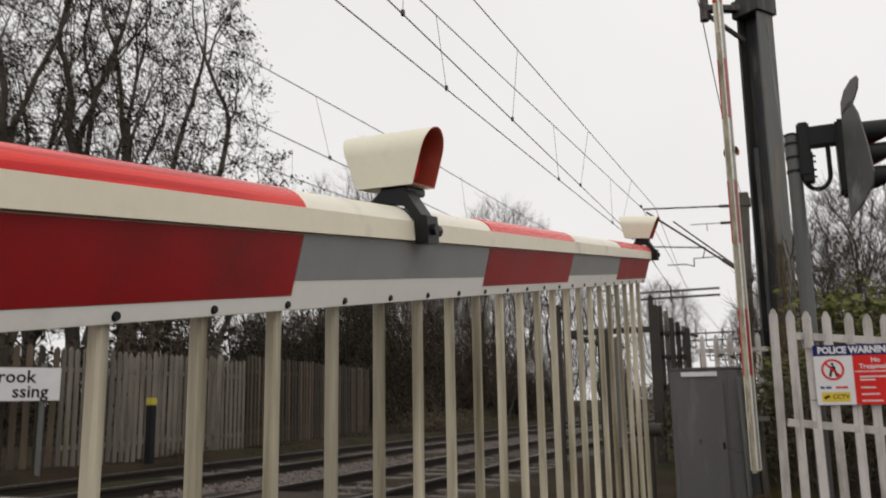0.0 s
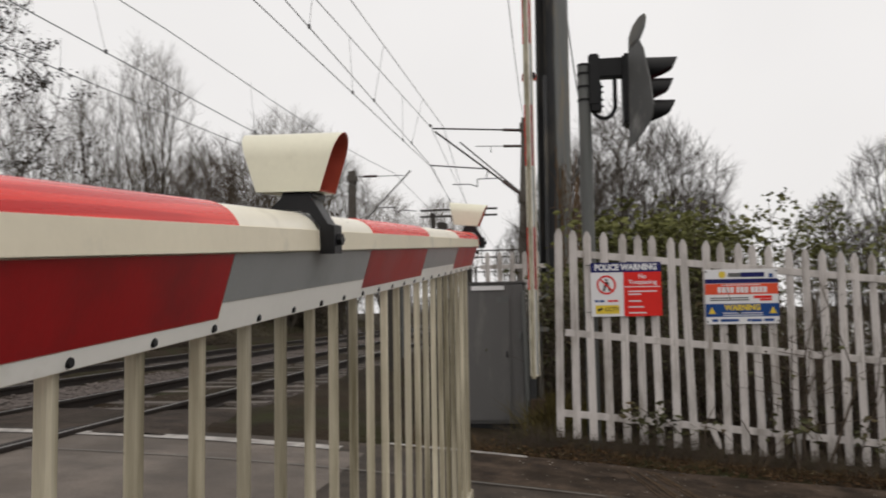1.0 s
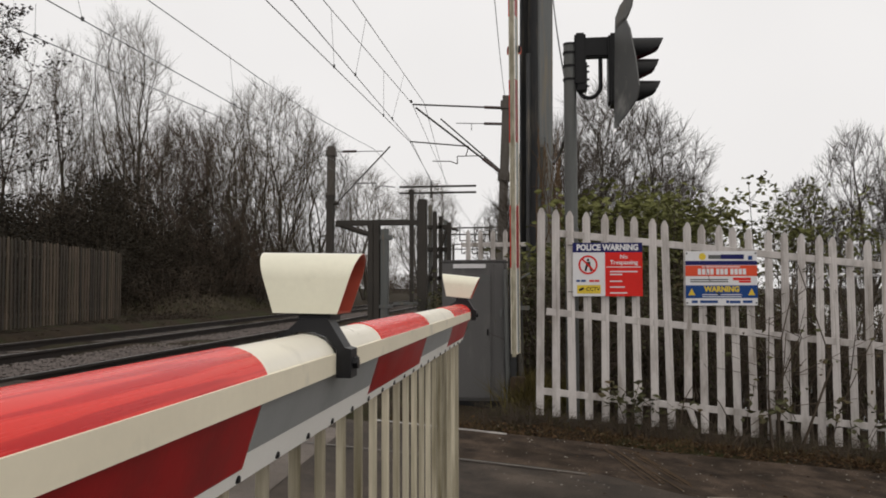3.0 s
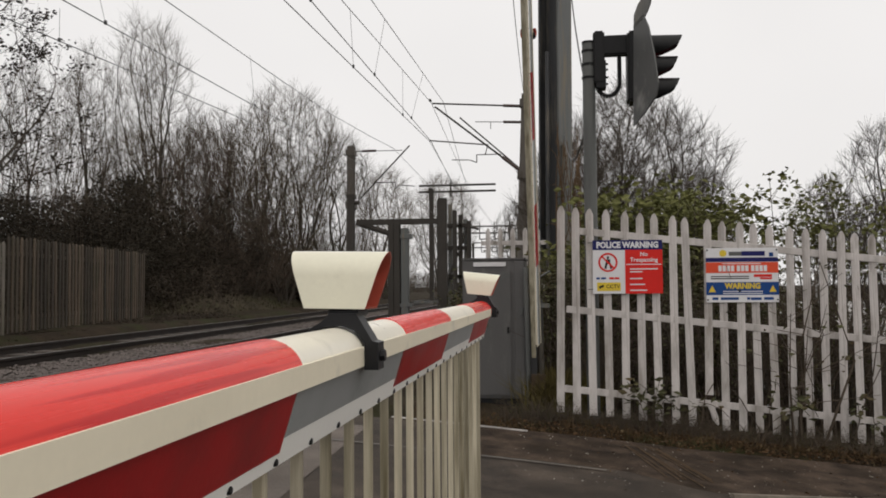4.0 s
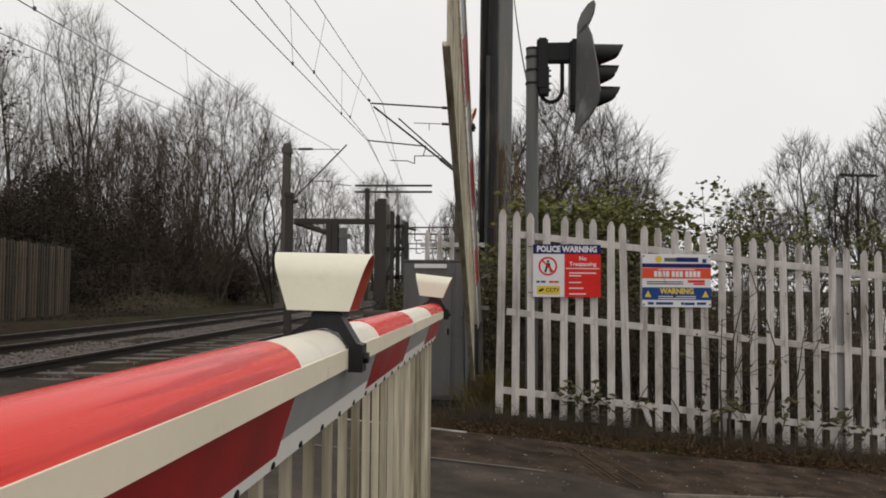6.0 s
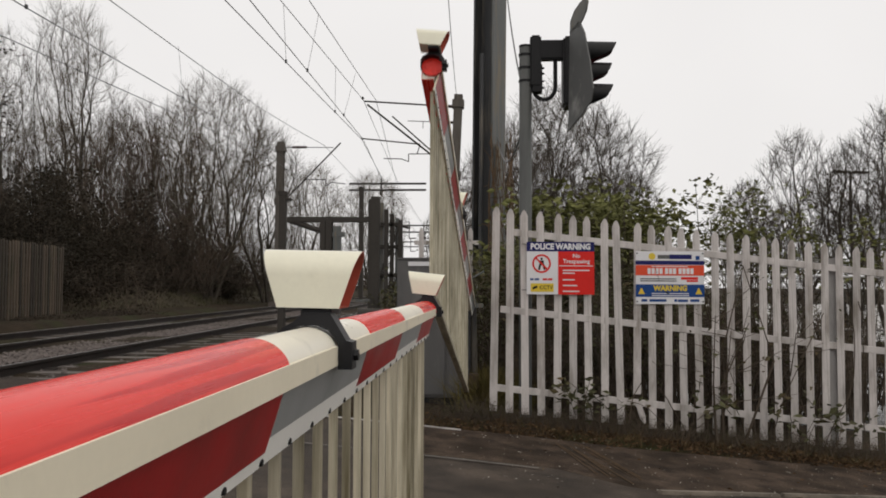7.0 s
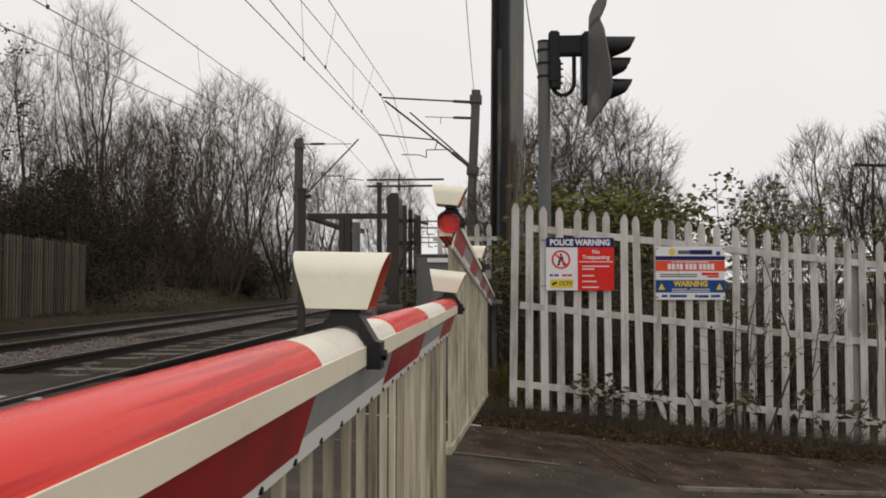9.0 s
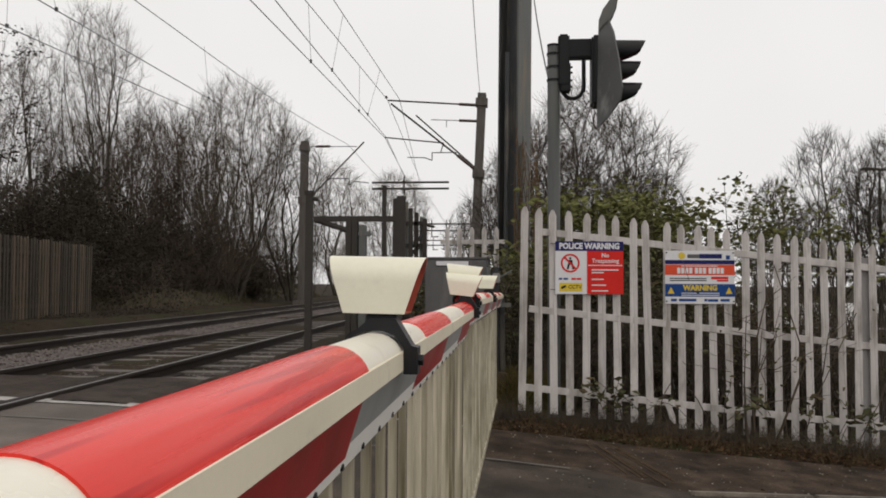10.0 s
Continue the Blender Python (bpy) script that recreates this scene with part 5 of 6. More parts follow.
def shaped_tree(name, label, category, seed, height, radius, m, group, profile, count, reach=0.4, droop=1.5, fork=0.12, stems=1, spread=0.25, twig="twig", tip=0.006, twigs=3, twig_length=0.4, lift=0.5, hollow=0.5, sway=0.25, straight=5,
                leaf=None, leaf_size=0.05, leaf_count=0, clump=0.25, crown_label="bare brown twigs"):
    """A tree whose limbs fill a crown. profile: (share of the height, half width) from the lowest limbs to the top."""
    rng = random.Random(seed)
    root = thing(name, label, category, m, group)
    hs, ws = [h for h, _ in profile], [w for _, w in profile]
    starts = []
    for k in range(stems):
        turn, out = 6.283 * (k + rng.random() * 0.6) / stems, (0.0 if stems == 1 else spread)
        top = height * fork * rng.uniform(0.8, 1.5)
        b = Vector((math.cos(turn) * 0.3 * out, math.sin(turn) * 0.3 * out, -0.2))
        starts.append([b + Vector((math.cos(turn) * out * f * f + rng.gauss(0, 0.02), math.sin(turn) * out * f * f + rng.gauss(0, 0.02), (top + 0.2) * f)) for f in (0, 0.3, 0.6, 1.0)])
    points, widest = [], max(ws)
    while len(points) < count:
        h = rng.uniform(hs[0], hs[-1])
        w = float(np.interp(h, hs, ws))
        if rng.random() > (w / widest) ** 1.3 + 0.04:
            continue
        a, r = rng.uniform(0, 6.283), rng.random() ** hollow
        w *= 1 + sway * noise.noise((math.cos(a) * 1.3 + seed, math.sin(a) * 1.3, h * 4))
        points.append((math.cos(a) * r * w, math.sin(a) * r * w, h * height * (1 + 0.05 * noise.noise((a, seed, 0)))))
    pos, parent = branching(starts, points, reach, droop, straight)
    load, kids = [0] * len(pos), [0] * len(pos)
    for i, p in enumerate(parent):
        if p >= 0:
            kids[p] += 1
    order = sorted(range(len(pos)), key=lambda i: -i)
    for i in order:
        load[i] += 1 if kids[i] == 0 else 0
        if parent[i] >= 0:
            load[parent[i]] += load[i]
    power = math.log(max(2, max(load))) / math.log(radius / tip)
    thick = [tip * max(1, n) ** (1 / power) for n in load]
    wood, fine, tips = [], [], []
    for i, p in enumerate(parent):
        if p < 0:
            continue
        a, b = pos[p], pos[i]
        r0, r1 = min(thick[p], thick[i] * 1.35), thick[i]
        deep = 0 if r1 > 0.05 else 1 if r1 > 0.018 else 2
        run = [a, b]
        if (b - a).length > 0.5:
            g = (b - a).length * 0.05
            run = [a, a.lerp(b, 0.5) + Vector((rng.gauss(0, g), rng.gauss(0, g), rng.gauss(0, g) * 0.5)), b]
        for q, (u, v) in enumerate(zip(run, run[1:])):
            mid = r0 + (r1 - r0) * 0.5
            (wood if deep < 2 else fine).append((u, v, r0 if q == 0 else mid, r1 if q == len(run) - 2 else mid, deep))
        if deep == 2:
            d = (b - a).normalized()
            for _ in range(twigs if kids[i] == 0 else max(1, twigs // 2)):
                e = (d + Vector((rng.gauss(0, 0.5), rng.gauss(0, 0.5), lift + rng.gauss(0, 0.35)))).normalized()
                at = a.lerp(b, rng.uniform(0.3, 1.0))
                l = twig_length * rng.uniform(0.5, 1.2)
                end = at + e * l
                fine.append((at, end, tip, tip * 0.5, 2))
                tips.append(end)
    part("trunk", limb_mesh("trunk", wood, "bark"), "bark", root)
    part("crown", limb_mesh("crown", fine, twig), twig, root, crown_label)["kind"] = "stuff"
    if leaf:
        spots = []
        for _ in range(leaf_count // 20):
            c = rng.choice(tips)
            spots += [c + Vector((rng.gauss(0, clump), rng.gauss(0, clump), rng.gauss(0, clump * 0.6))) for _ in range(20)]
        part("foliage", leaf_mesh("foliage", spots, rng, leaf_size, leaf), leaf, root, "sparse clumps of leaves")["kind"] = "stuff"
    return root


def bushy(name, label, seed, size, count, leaf, leaf_size, m, category="bush", stems=26, group="", loose=0.13, low=0.3):
    """A low mass of stems and leaves filling an uneven dome."""
    rng = random.Random(seed)
    root = thing(name, label, category, m, group)
    segs, spots = [], []
    sx, sy, sz = size
    for _ in range(stems):
        p = Vector((rng.uniform(-sx, sx) * 0.8, rng.uniform(-sy, sy) * 0.8, -0.1))
        q = p + Vector((rng.gauss(0, sx * 0.25), rng.gauss(0, sy * 0.25), sz * rng.uniform(0.5, 1.1)))
        mid = p.lerp(q, 0.5) + Vector((rng.gauss(0, 0.08), rng.gauss(0, 0.08), 0))
        segs += [(p, mid, 0.012, 0.008, 1), (mid, q, 0.008, 0.004, 2)]
        for _ in range(5):
            c = p.lerp(q, rng.uniform(low, 1))
            segs.append((c, c + Vector((rng.gauss(0, 0.25), rng.gauss(0, 0.25), rng.uniform(0.0, 0.35))), 0.004, 0.002, 2))
    ends = [s[1] for s in segs if s[1].z > (low - 0.1) * sz]
    for _ in range(count):
        c = rng.choice(ends)
        spots.append(c + Vector((rng.gauss(0, loose), rng.gauss(0, loose), rng.gauss(0, loose))))
    part("tangle", limb_mesh("tangle", segs, "twig"), "twig", root)["kind"] = "stuff"
    part("foliage", leaf_mesh("foliage", spots, rng, leaf_size, leaf), leaf, root)["kind"] = "stuff"
    return root


def build_woods():
    rng = random.Random(11)
    # woodland beyond the far track
    wood = "bare trees across the tracks"
    fan = [shaped_tree("tree", "broad fan-shaped bare winter tree with a rounded twiggy crown", "tree", s, h, 0.12, pose(x, y, 0.3), wood, ((0.10, 0.5), (0.25, 1.7), (0.45, w * 0.86), (0.68, w), (0.85, w * 0.82), (0.95, w * 0.5), (1.0, w * 0.2)), n,
                       reach=0.30, fork=0.13, stems=4, spread=0.5, twig="olive_twig", tip=0.0052, twigs=5, twig_length=0.85, lift=0.35, hollow=0.36, straight=9) for s, h, x, y, w, n in ((5, 10.6, -13.6, 39.0, 3.2, 2300), (9, 9.0, -11.7, 42.5, 2.1, 1300))]
    sapling = [shaped_tree("tree", "slender upright bare sapling with reddish-brown twigs", "tree", s, h, 0.05, pose(x, y, 0.3), wood, ((0.10, 0.4), (0.35, 0.9), (0.7, 1.15), (0.9, 0.7), (1.0, 0.2)), 480,
                           reach=0.4, fork=0.25, stems=2, spread=0.35, twig=tw, tip=0.005, twigs=5, twig_length=0.6, lift=0.5, straight=8) for s, h, x, y, tw in ((13, 10.0, -17.0, 39, "russet_twig"), (14, 9.2, -15.9, 37, "russet_twig"), (15, 10.6, -18.6, 40, "twig"))]
    tall = [shaped_tree("tree", "tall slender bare winter tree with rising limbs", "tree", s, 15.4, 0.13, pose(x, y, 0.3), wood, ((0.18, 0.4), (0.35, 1.2), (0.6, 2.1), (0.82, 1.9), (0.95, 0.9), (1.0, 0.3)), 900,
                        reach=0.35, fork=0.2, stems=3, spread=0.6, twig="olive_twig", tip=0.005, twigs=5, twig_length=0.9, lift=0.6, sway=0.5) for s, x, y in ((3, -22.1, 40.5), (8, -19.8, 38.5))]
    tall[1].scale = (0.92, 0.92, 0.92)
    for x, y, k, s in ((-24.4, 39.5, 1, 0.88), (-26.0, 41, 0, 0.82), (-28.5, 40.5, 1, 0.85), (-31.0, 41.5, 0, 0.85)):
        copy_thing(tall[k], pose(x, y, 0.3, 0, 0, rng.uniform(0, 360))).scale = (s, s, s)
    for x, y, k, s in ((-18.0, 50, 1, 1.1), (-10.0, 68, 0, 0.95), (-13.5, 62, 1, 1.1), (-22.0, 48, 1, 1.2), (-26.0, 47, 1, 1.2)):
        copy_thing(fan[k], pose(x, y, 0.3, 0, 0, rng.uniform(0, 360))).scale = (s, s, s)
    for i, (x, y, s) in enumerate(((-16.2, 39.5, 0.95), (-17.8, 41.5, 1.0), (-19.0, 41.0, 0.95), (-18.2, 37.5, 0.9), (-19.9, 40.0, 0.98), (-16.6, 43.0, 1.02), (-20.9, 39.0, 0.9), (-21.8, 42.0, 0.95), (-23.0, 39.5, 0.85), (-24.8, 41.0, 0.9), (-27.0, 39.5, 0.9), (-15.2, 41.5, 0.86), (-20.2, 43.5, 1.0))):
        copy_thing(sapling[i % 3], pose(x, y, 0.3, 0, 0, rng.uniform(0, 360))).scale = (s, s, s)
    shrubs = [make_tree("shrub", "dense brown bare thicket of young stems", "shrub", "shrub", s, h, 0.04, pose(x, y, 0.3), "thickets across the tracks", stems=5, twig=tw, spread=0.3) for s, h, x, y, tw in ((21, 3.6, -14.5, 35, "russet_twig"), (22, 4.2, -17.5, 35, "twig"), (23, 3.0, -13.4, 37.5, "russet_twig"))]
    for i in range(34):
        y = rng.uniform(31, 56)
        x = -11.4 - 0.075 * y - rng.random() ** 1.2 * 13
        s = rng.uniform(0.55, 1.0)
        copy_thing(shrubs[i % 3], pose(x, y, 0.25, 0, 0, rng.uniform(0, 360))).scale = (s, s, s * rng.uniform(0.85, 1.15))
    for i in range(12):
        s = rng.uniform(0.9, 1.25)
        copy_thing(shrubs[i % 3], pose(-18.0 - 0.8 * i, 34 + rng.uniform(-1, 5), 0.25, 0, 0, rng.uniform(0, 360))).scale = (s, s, s)
    for x, y, s in ((-13.0, 40.5, 0.9), (-14.6, 38.0, 0.95), (-15.8, 39.0, 1.0), (-12.6, 43.5, 0.8), (-16.6, 36.5, 0.95)):
        copy_thing(shrubs[1], pose(x, y, 0.8, 0, 0, rng.uniform(0, 360))).scale = (s, s, s)
    # low dark scrub at the foot of the wood
    scrub = bushy("bush", "dark brown tangled scrub beside the railway", 31, (1.8, 1.2, 1.7), 1300, "dark_leaf", 0.06, pose(-12.6, 27, 0.25), stems=60, group="scrub across the tracks")
    for i in range(56):
        y = rng.uniform(28, 64)
        x = -13.2 - 0.06 * y - rng.random() ** 1.2 * 10
        s = rng.uniform(0.8, 1.3)
        copy_thing(scrub, pose(x, y, 0.2, 0, 0, rng.uniform(0, 360))).scale = (s, s, s * rng.uniform(0.8, 1.5))
    for i in range(16):
        y = 28 + 0.8 * i
        copy_thing(scrub, pose(-14.6 - 0.04 * y - rng.random() * 1.2, y, 0.9, 0, 0, rng.uniform(0, 360))).scale = (0.7, 0.8, rng.uniform(0.4, 0.7))
    # dark evergreen bushes deep in the wood
    holly = bushy("holly_bush", "dark evergreen bush inside the wood", 33, (2.0, 1.4, 4.0), 8000, "holly_leaf", 0.06, pose(-17.6, 30.5, 0.2), stems=70, group="evergreens across the tracks")
    for x, y, s, h in ((-15.6, 37.5, 0.9, 1.0), (-17.2, 38.0, 1.0, 1.3), (-21.2, 38.0, 1.1, 1.4), (-23.6, 38.0, 1.1, 1.3), (-25.5, 36.0, 1.1, 1.2), (-17.9, 33.0, 1.0, 1.35), (-20.4, 34.0, 1.0, 1.2), (-16.3, 34.5, 0.9, 0.9), (-22.5, 35.0, 1.1, 1.1), (-19.2, 36.0, 1.0, 1.45), (-19.6, 31.5, 1.0, 0.9), (-16.2, 31.5, 0.9, 0.8), (-21.5, 30, 1.1, 1.0), (-15.0, 26.5, 0.8, 0.75), (-17.5, 25, 0.9, 0.8), (-20.0, 24.5, 1.0, 0.9), (-15.2, 35, 0.9, 0.62), (-17.8, 36.5, 1.0, 0.7), (-20.5, 37, 1.1, 0.9), (-23.5, 33, 1.1, 1.1), (-13.8, 40.5, 0.9, 0.5), (-23.0, 26, 1.1, 1.0), (-26.5, 30, 1.2, 1.2)):
        copy_thing(holly, pose(x, y, 0.2, 0, 0, rng.uniform(0, 360))).scale = (s, s, s * h)
    # the wood goes on down the line, and low growth closes the view
    for i in range(26):
        y = 58 + 70 * rng.random()
        x = (-13 - 0.03 * y - 8 * rng.random()) if i % 2 else (-0.5 + 9 * rng.random())
        s = rng.uniform(0.9, 1.3)
        copy_thing(shrubs[i % 3], pose(x, y, 0.1, 0, 0, rng.uniform(0, 360))).scale = (s, s, s)
    for i in range(22):
        s = rng.uniform(1.2, 1.7)
        copy_thing(scrub, pose(-26 + i * 2.3, 142 + rng.uniform(-5, 5), 0.0, 0, 0, rng.uniform(0, 360))).scale = (s * 1.4, s, s * 1.5)
    for i in range(18):
        y = 10.5 + i * 0.9
        s = rng.uniform(0.7, 1.0)
        copy_thing(scrub, pose(-10.0 - 0.055 * y - rng.random() * 0.8, y, 0.05, 0, 0, rng.uniform(0, 360))).scale = (s * 0.55, s, s * rng.uniform(0.14, 0.3))
    for i in range(16):
        s = rng.uniform(1.0, 1.5)
        copy_thing(scrub, pose(-13.5 - 1.1 * i, rng.uniform(8, 20), 0.2, 0, 0, rng.uniform(0, 360))).scale = (s, s, s * 1.2)
    # trees hung with dark leaf clumps by the far road
    cone = ((0.18, 1.6), (0.30, 3.6), (0.42, 3.4), (0.55, 1.9), (0.75, 1.3), (0.9, 0.8), (1.0, 0.2))
    wide = ((0.15, 1.0), (0.3, 2.4), (0.55, 3.0), (0.8, 2.6), (0.95, 1.4), (1.0, 0.4))
    leafy = [shaped_tree("tree", "tall dark-trunked tree with sparse clumps of dark leaves and cones", "tree", s, h, 0.20, pose(x, y, 0.3), "leafy trees by the far road", pr, 800, reach=0.25, droop=0.6, fork=0.42, stems=n, spread=0.6, twig="twig", tip=0.006, twigs=4, twig_length=0.5, lift=0.2, straight=4,
                          leaf="dark_leaf", leaf_size=0.06, leaf_count=6000, clump=0.17, crown_label="thin dark twigs") for s, h, x, y, pr, n in ((41, 17.0, -16.3, 20.3, cone, 1), (42, 18.5, -19.0, 17.8, wide, 3), (43, 18.0, -17.7, 19.0, wide, 2))]
    for x, y, k, s, turn in ((-20.3, 16.3, 1, 1.0, 20), (-25.2, 21.5, 2, 1.05, 300), (-22.4, 22.5, 1, 0.95, 60), (-28.0, 18.5, 1, 1.0, 330), (-21.5, 15.0, 2, 0.95, 140)):
        copy_thing(leafy[k], pose(x, y, 0.3, 0, 0, turn)).scale = (s, s, s)
    # beyond the roadside fence
    behind = "bare trees behind the fence"
    dome = shaped_tree("tree", "bare many-stemmed tree with a dome of fine twigs behind the fence", "tree", 51, 6.1, 0.075, pose(1.75, 20.0, -0.1), behind, ((0.10, 0.3), (0.3, 1.1), (0.5, 1.9), (0.7, 1.95), (0.85, 1.5), (0.95, 0.8), (1.0, 0.3)), 1700, reach=0.35, fork=0.15, stems=5, spread=0.3, twig="pale_twig", tip=0.0038, twigs=8, twig_length=0.5, lift=0.2, hollow=0.42)
    copy_thing(dome, pose(0.5, 19.0, -0.2, 0, 0, 140)).scale = (0.8, 0.8, 0.8)
    copy_thing(dome, pose(3.0, 21.0, -0.2, 0, 0, 200)).scale = (0.75, 0.75, 0.72)
    far = shaped_tree("tree", "bare slender-limbed tree standing beyond the fence", "tree", 57, 6.5, 0.08, pose(9.2, 25.5, -0.65), behind, ((0.15, 0.4), (0.4, 1.3), (0.65, 1.7), (0.85, 1.2), (1.0, 0.3)), 800, reach=0.35, fork=0.2, stems=3, spread=0.35, twig="pale_twig", tip=0.0048, twigs=6, twig_length=0.5, lift=0.4)
    for x, y, s in ((7.8, 26.0, 0.78), (10.6, 25.0, 0.94), (11.6, 24.5, 1.1), (13.2, 25.5, 1.2), (15.0, 25, 1.2), (8.6, 24.6, 0.66), (10.4, 24.4, 0.68), (-1.0, 33, 0.8), (0.2, 36, 0.85), (1.6, 31, 0.75), (-2.6, 45, 0.9)):
        copy_thing(far, pose(x, y, -0.1 if x < 5 else -0.65, 0, 0, rng.uniform(0, 360))).scale = (s, s, s)
    ivy = bushy("ivy_bush", "green ivy-clad bush behind the fence", 61, (0.95, 0.6, 2.2), 12000, "ivy_leaf", 0.055, pose(1.45, 11.2, 0.08), stems=90, group="bushes behind the fence", loose=0.10)
    for x, y, s, h in ((2.2, 11.8, 0.7, 0.84), (0.5, 11.6, 0.8, 0.95), (3.15, 11.6, 0.5, 0.92)):
        copy_thing(ivy, pose(x, y, -0.1, 0, 0, rng.uniform(0, 360))).scale = (s, s, s * h)
    sprig = bushy("tall_sprigs", "tall thin stems with a few green leaves", 62, (0.5, 0.4, 2.7), 300, "ivy_leaf", 0.044, pose(2.55, 10.1, -0.1), stems=7, group="bushes behind the fence", loose=0.06, low=0.72)
    for x, y, h in ((1.9, 10.4, 0.95), (3.3, 10.2, 1.0), (3.0, 10.8, 0.9), (1.45, 10.2, 0.95), (3.75, 10.6, 0.88), (4.4, 10.3, 0.85)):
        copy_thing(sprig, pose(x, y, -0.15, 0, 0, rng.uniform(0, 360))).scale = (0.9, 0.9, h)
    dry = bushy("dry_stems", "dry brown stems and brambles behind the fence", 63, (0.9, 0.5, 1.45), 380, "bramble_leaf", 0.028, pose(0.6, 8.4, 0.0), stems=70, group="undergrowth behind the fence")
    for i in (0, 1, 2, 3, 4, 5, 6, 8, 10):
        s = rng.uniform(0.8, 1.15)
        copy_thing(dry, pose(-0.2 + i * 0.52, rng.uniform(8.0, 10.5), 0.1 - 0.05 * i, 0, 0, rng.uniform(0, 360))).scale = (s, s, s * rng.uniform(0.8, 1.15))
    for i in range(6):
        copy_thing(dry, pose(3.0 + i * 0.75, 12.0 + rng.uniform(0, 1.4), -0.45, 0, 0, rng.uniform(0, 360))).scale = (1.0, 1.0, rng.uniform(0.75, 1.15))
    for i in range(20):
        s = rng.uniform(0.3, 0.5)
        x = -0.25 + i * 0.24
        copy_thing(dry, pose(x, 7.22 + 0.09 * x + rng.gauss(0, 0.06), level(x) - 0.02, 0, 0, rng.choice((0, 180)) + 5)).scale = (s, s * 0.4, rng.uniform(0.08, 0.17))
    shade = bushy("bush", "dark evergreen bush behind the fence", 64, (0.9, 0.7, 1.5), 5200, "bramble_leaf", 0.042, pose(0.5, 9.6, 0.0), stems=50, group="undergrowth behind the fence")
    for x, y, s in ((1.5, 9.9, 0.9), (-0.9, 13.5, 0.9)):
        copy_thing(shade, pose(x, y, 0.0, 0, 0, rng.uniform(0, 360))).scale = (s, s, s)


def build_beyond_fence():
    sheet("water", steps((2.6, 30, 1.0)), steps((11.5, 23.0, 0.7)), lambda x, y: -0.80, "water", "still grey water channel reflecting the white sky", "water")
    # assumed pale surface, added so that the gaps between the pales look bright
    sheet("yard", steps((3.0, 60, 3.0)), steps((27.5, 90, 3.0)), lambda x, y: -0.48, "yard", "assumed pale ground beyond the water, added to brighten the fence gaps", "yard")
    rail = thing("handrail", "pale painted metal handrail beside the water channel", "handrail", pose(2.6, 14.2, -0.62))
    part("top_rail", Geo().tube((0, 0, 2.10), (7.6, 0.4, 2.02), 0.026, n=8), "sign_white", rail, smooth=True)
    part("mid_rail", Geo().tube((0, 0, 1.2), (7.6, 0.4, 1.13), 0.018, n=8), "post_grey", rail, smooth=True)
    for i in range(6):
        x = 0.05 + 1.5 * i
        part("post", Geo().tube((x, 0.0526 * x, -0.5), (x, 0.0526 * x, 2.11 - 0.0105 * x), 0.022, n=8), "post_grey", rail, smooth=True)
    for x, y, h in ((12.7, 30.0, 6.0),):
        lamp = thing("street_lamp", "dark street lamp with two flat heads", "street lamp", pose(x, y, -0.65, 0, 0, 12))
        part("pole", Geo().tube((0, 0, 0), (0, 0, h), 0.06, 0.04, 10), "far_steel", lamp, smooth=True)
        for e in (-1, 1):
            part("lamp_head", Geo().box(min(0.06 * e, 0.68 * e), max(0.06 * e, 0.68 * e), -0.12, 0.12, h - 0.04, h + 0.05, 0.02), "far_steel", lamp)
    # a low grassy bank between the far track and the wood
    bank = lambda x, y: 0.15 + (0.9 * smooth_step(-11.4, -14.2, x + 0.05 * (y - 30)) + 0.10 * noise.noise((x * 0.9, y * 0.9, 5)) + 0.05 * noise.noise((x * 3, y * 3, 6))) * smooth_step(27, 33, y) * smooth_step(62, 56, y)
    sheet("bank", steps((-22, -10.6, 0.3)), steps((27, 62, 0.4)), bank, "bank_grass", "low bank of dead grass and moss beyond the track", "ground")
    rng = random.Random(77)
    v, f = [], []
    for _ in range(9000):
        y = rng.uniform(28, 58)
        x = -11.2 - 0.05 * (y - 30) - 4.2 * rng.random()
        p, t = Vector((x, y, bank(x, y) - 0.02)), Vector((rng.gauss(0, 0.10), rng.gauss(0, 0.10), rng.uniform(0.06, 0.26)))
        d = Vector((rng.gauss(0, 1), rng.gauss(0, 1), 0)).normalized() * 0.014
        k = len(v)
        v += [p - d, p + d, p + t]
        f.append((k, k + 1, k + 2))
    me = bpy.data.meshes.new("bank_tufts")
    me.from_pydata(v, [], f)
    me.materials.append(M["bank_grass"])
    tagged(new("bank_tufts", me), "dead pale grass tufts on the bank", "grass", kind="stuff")


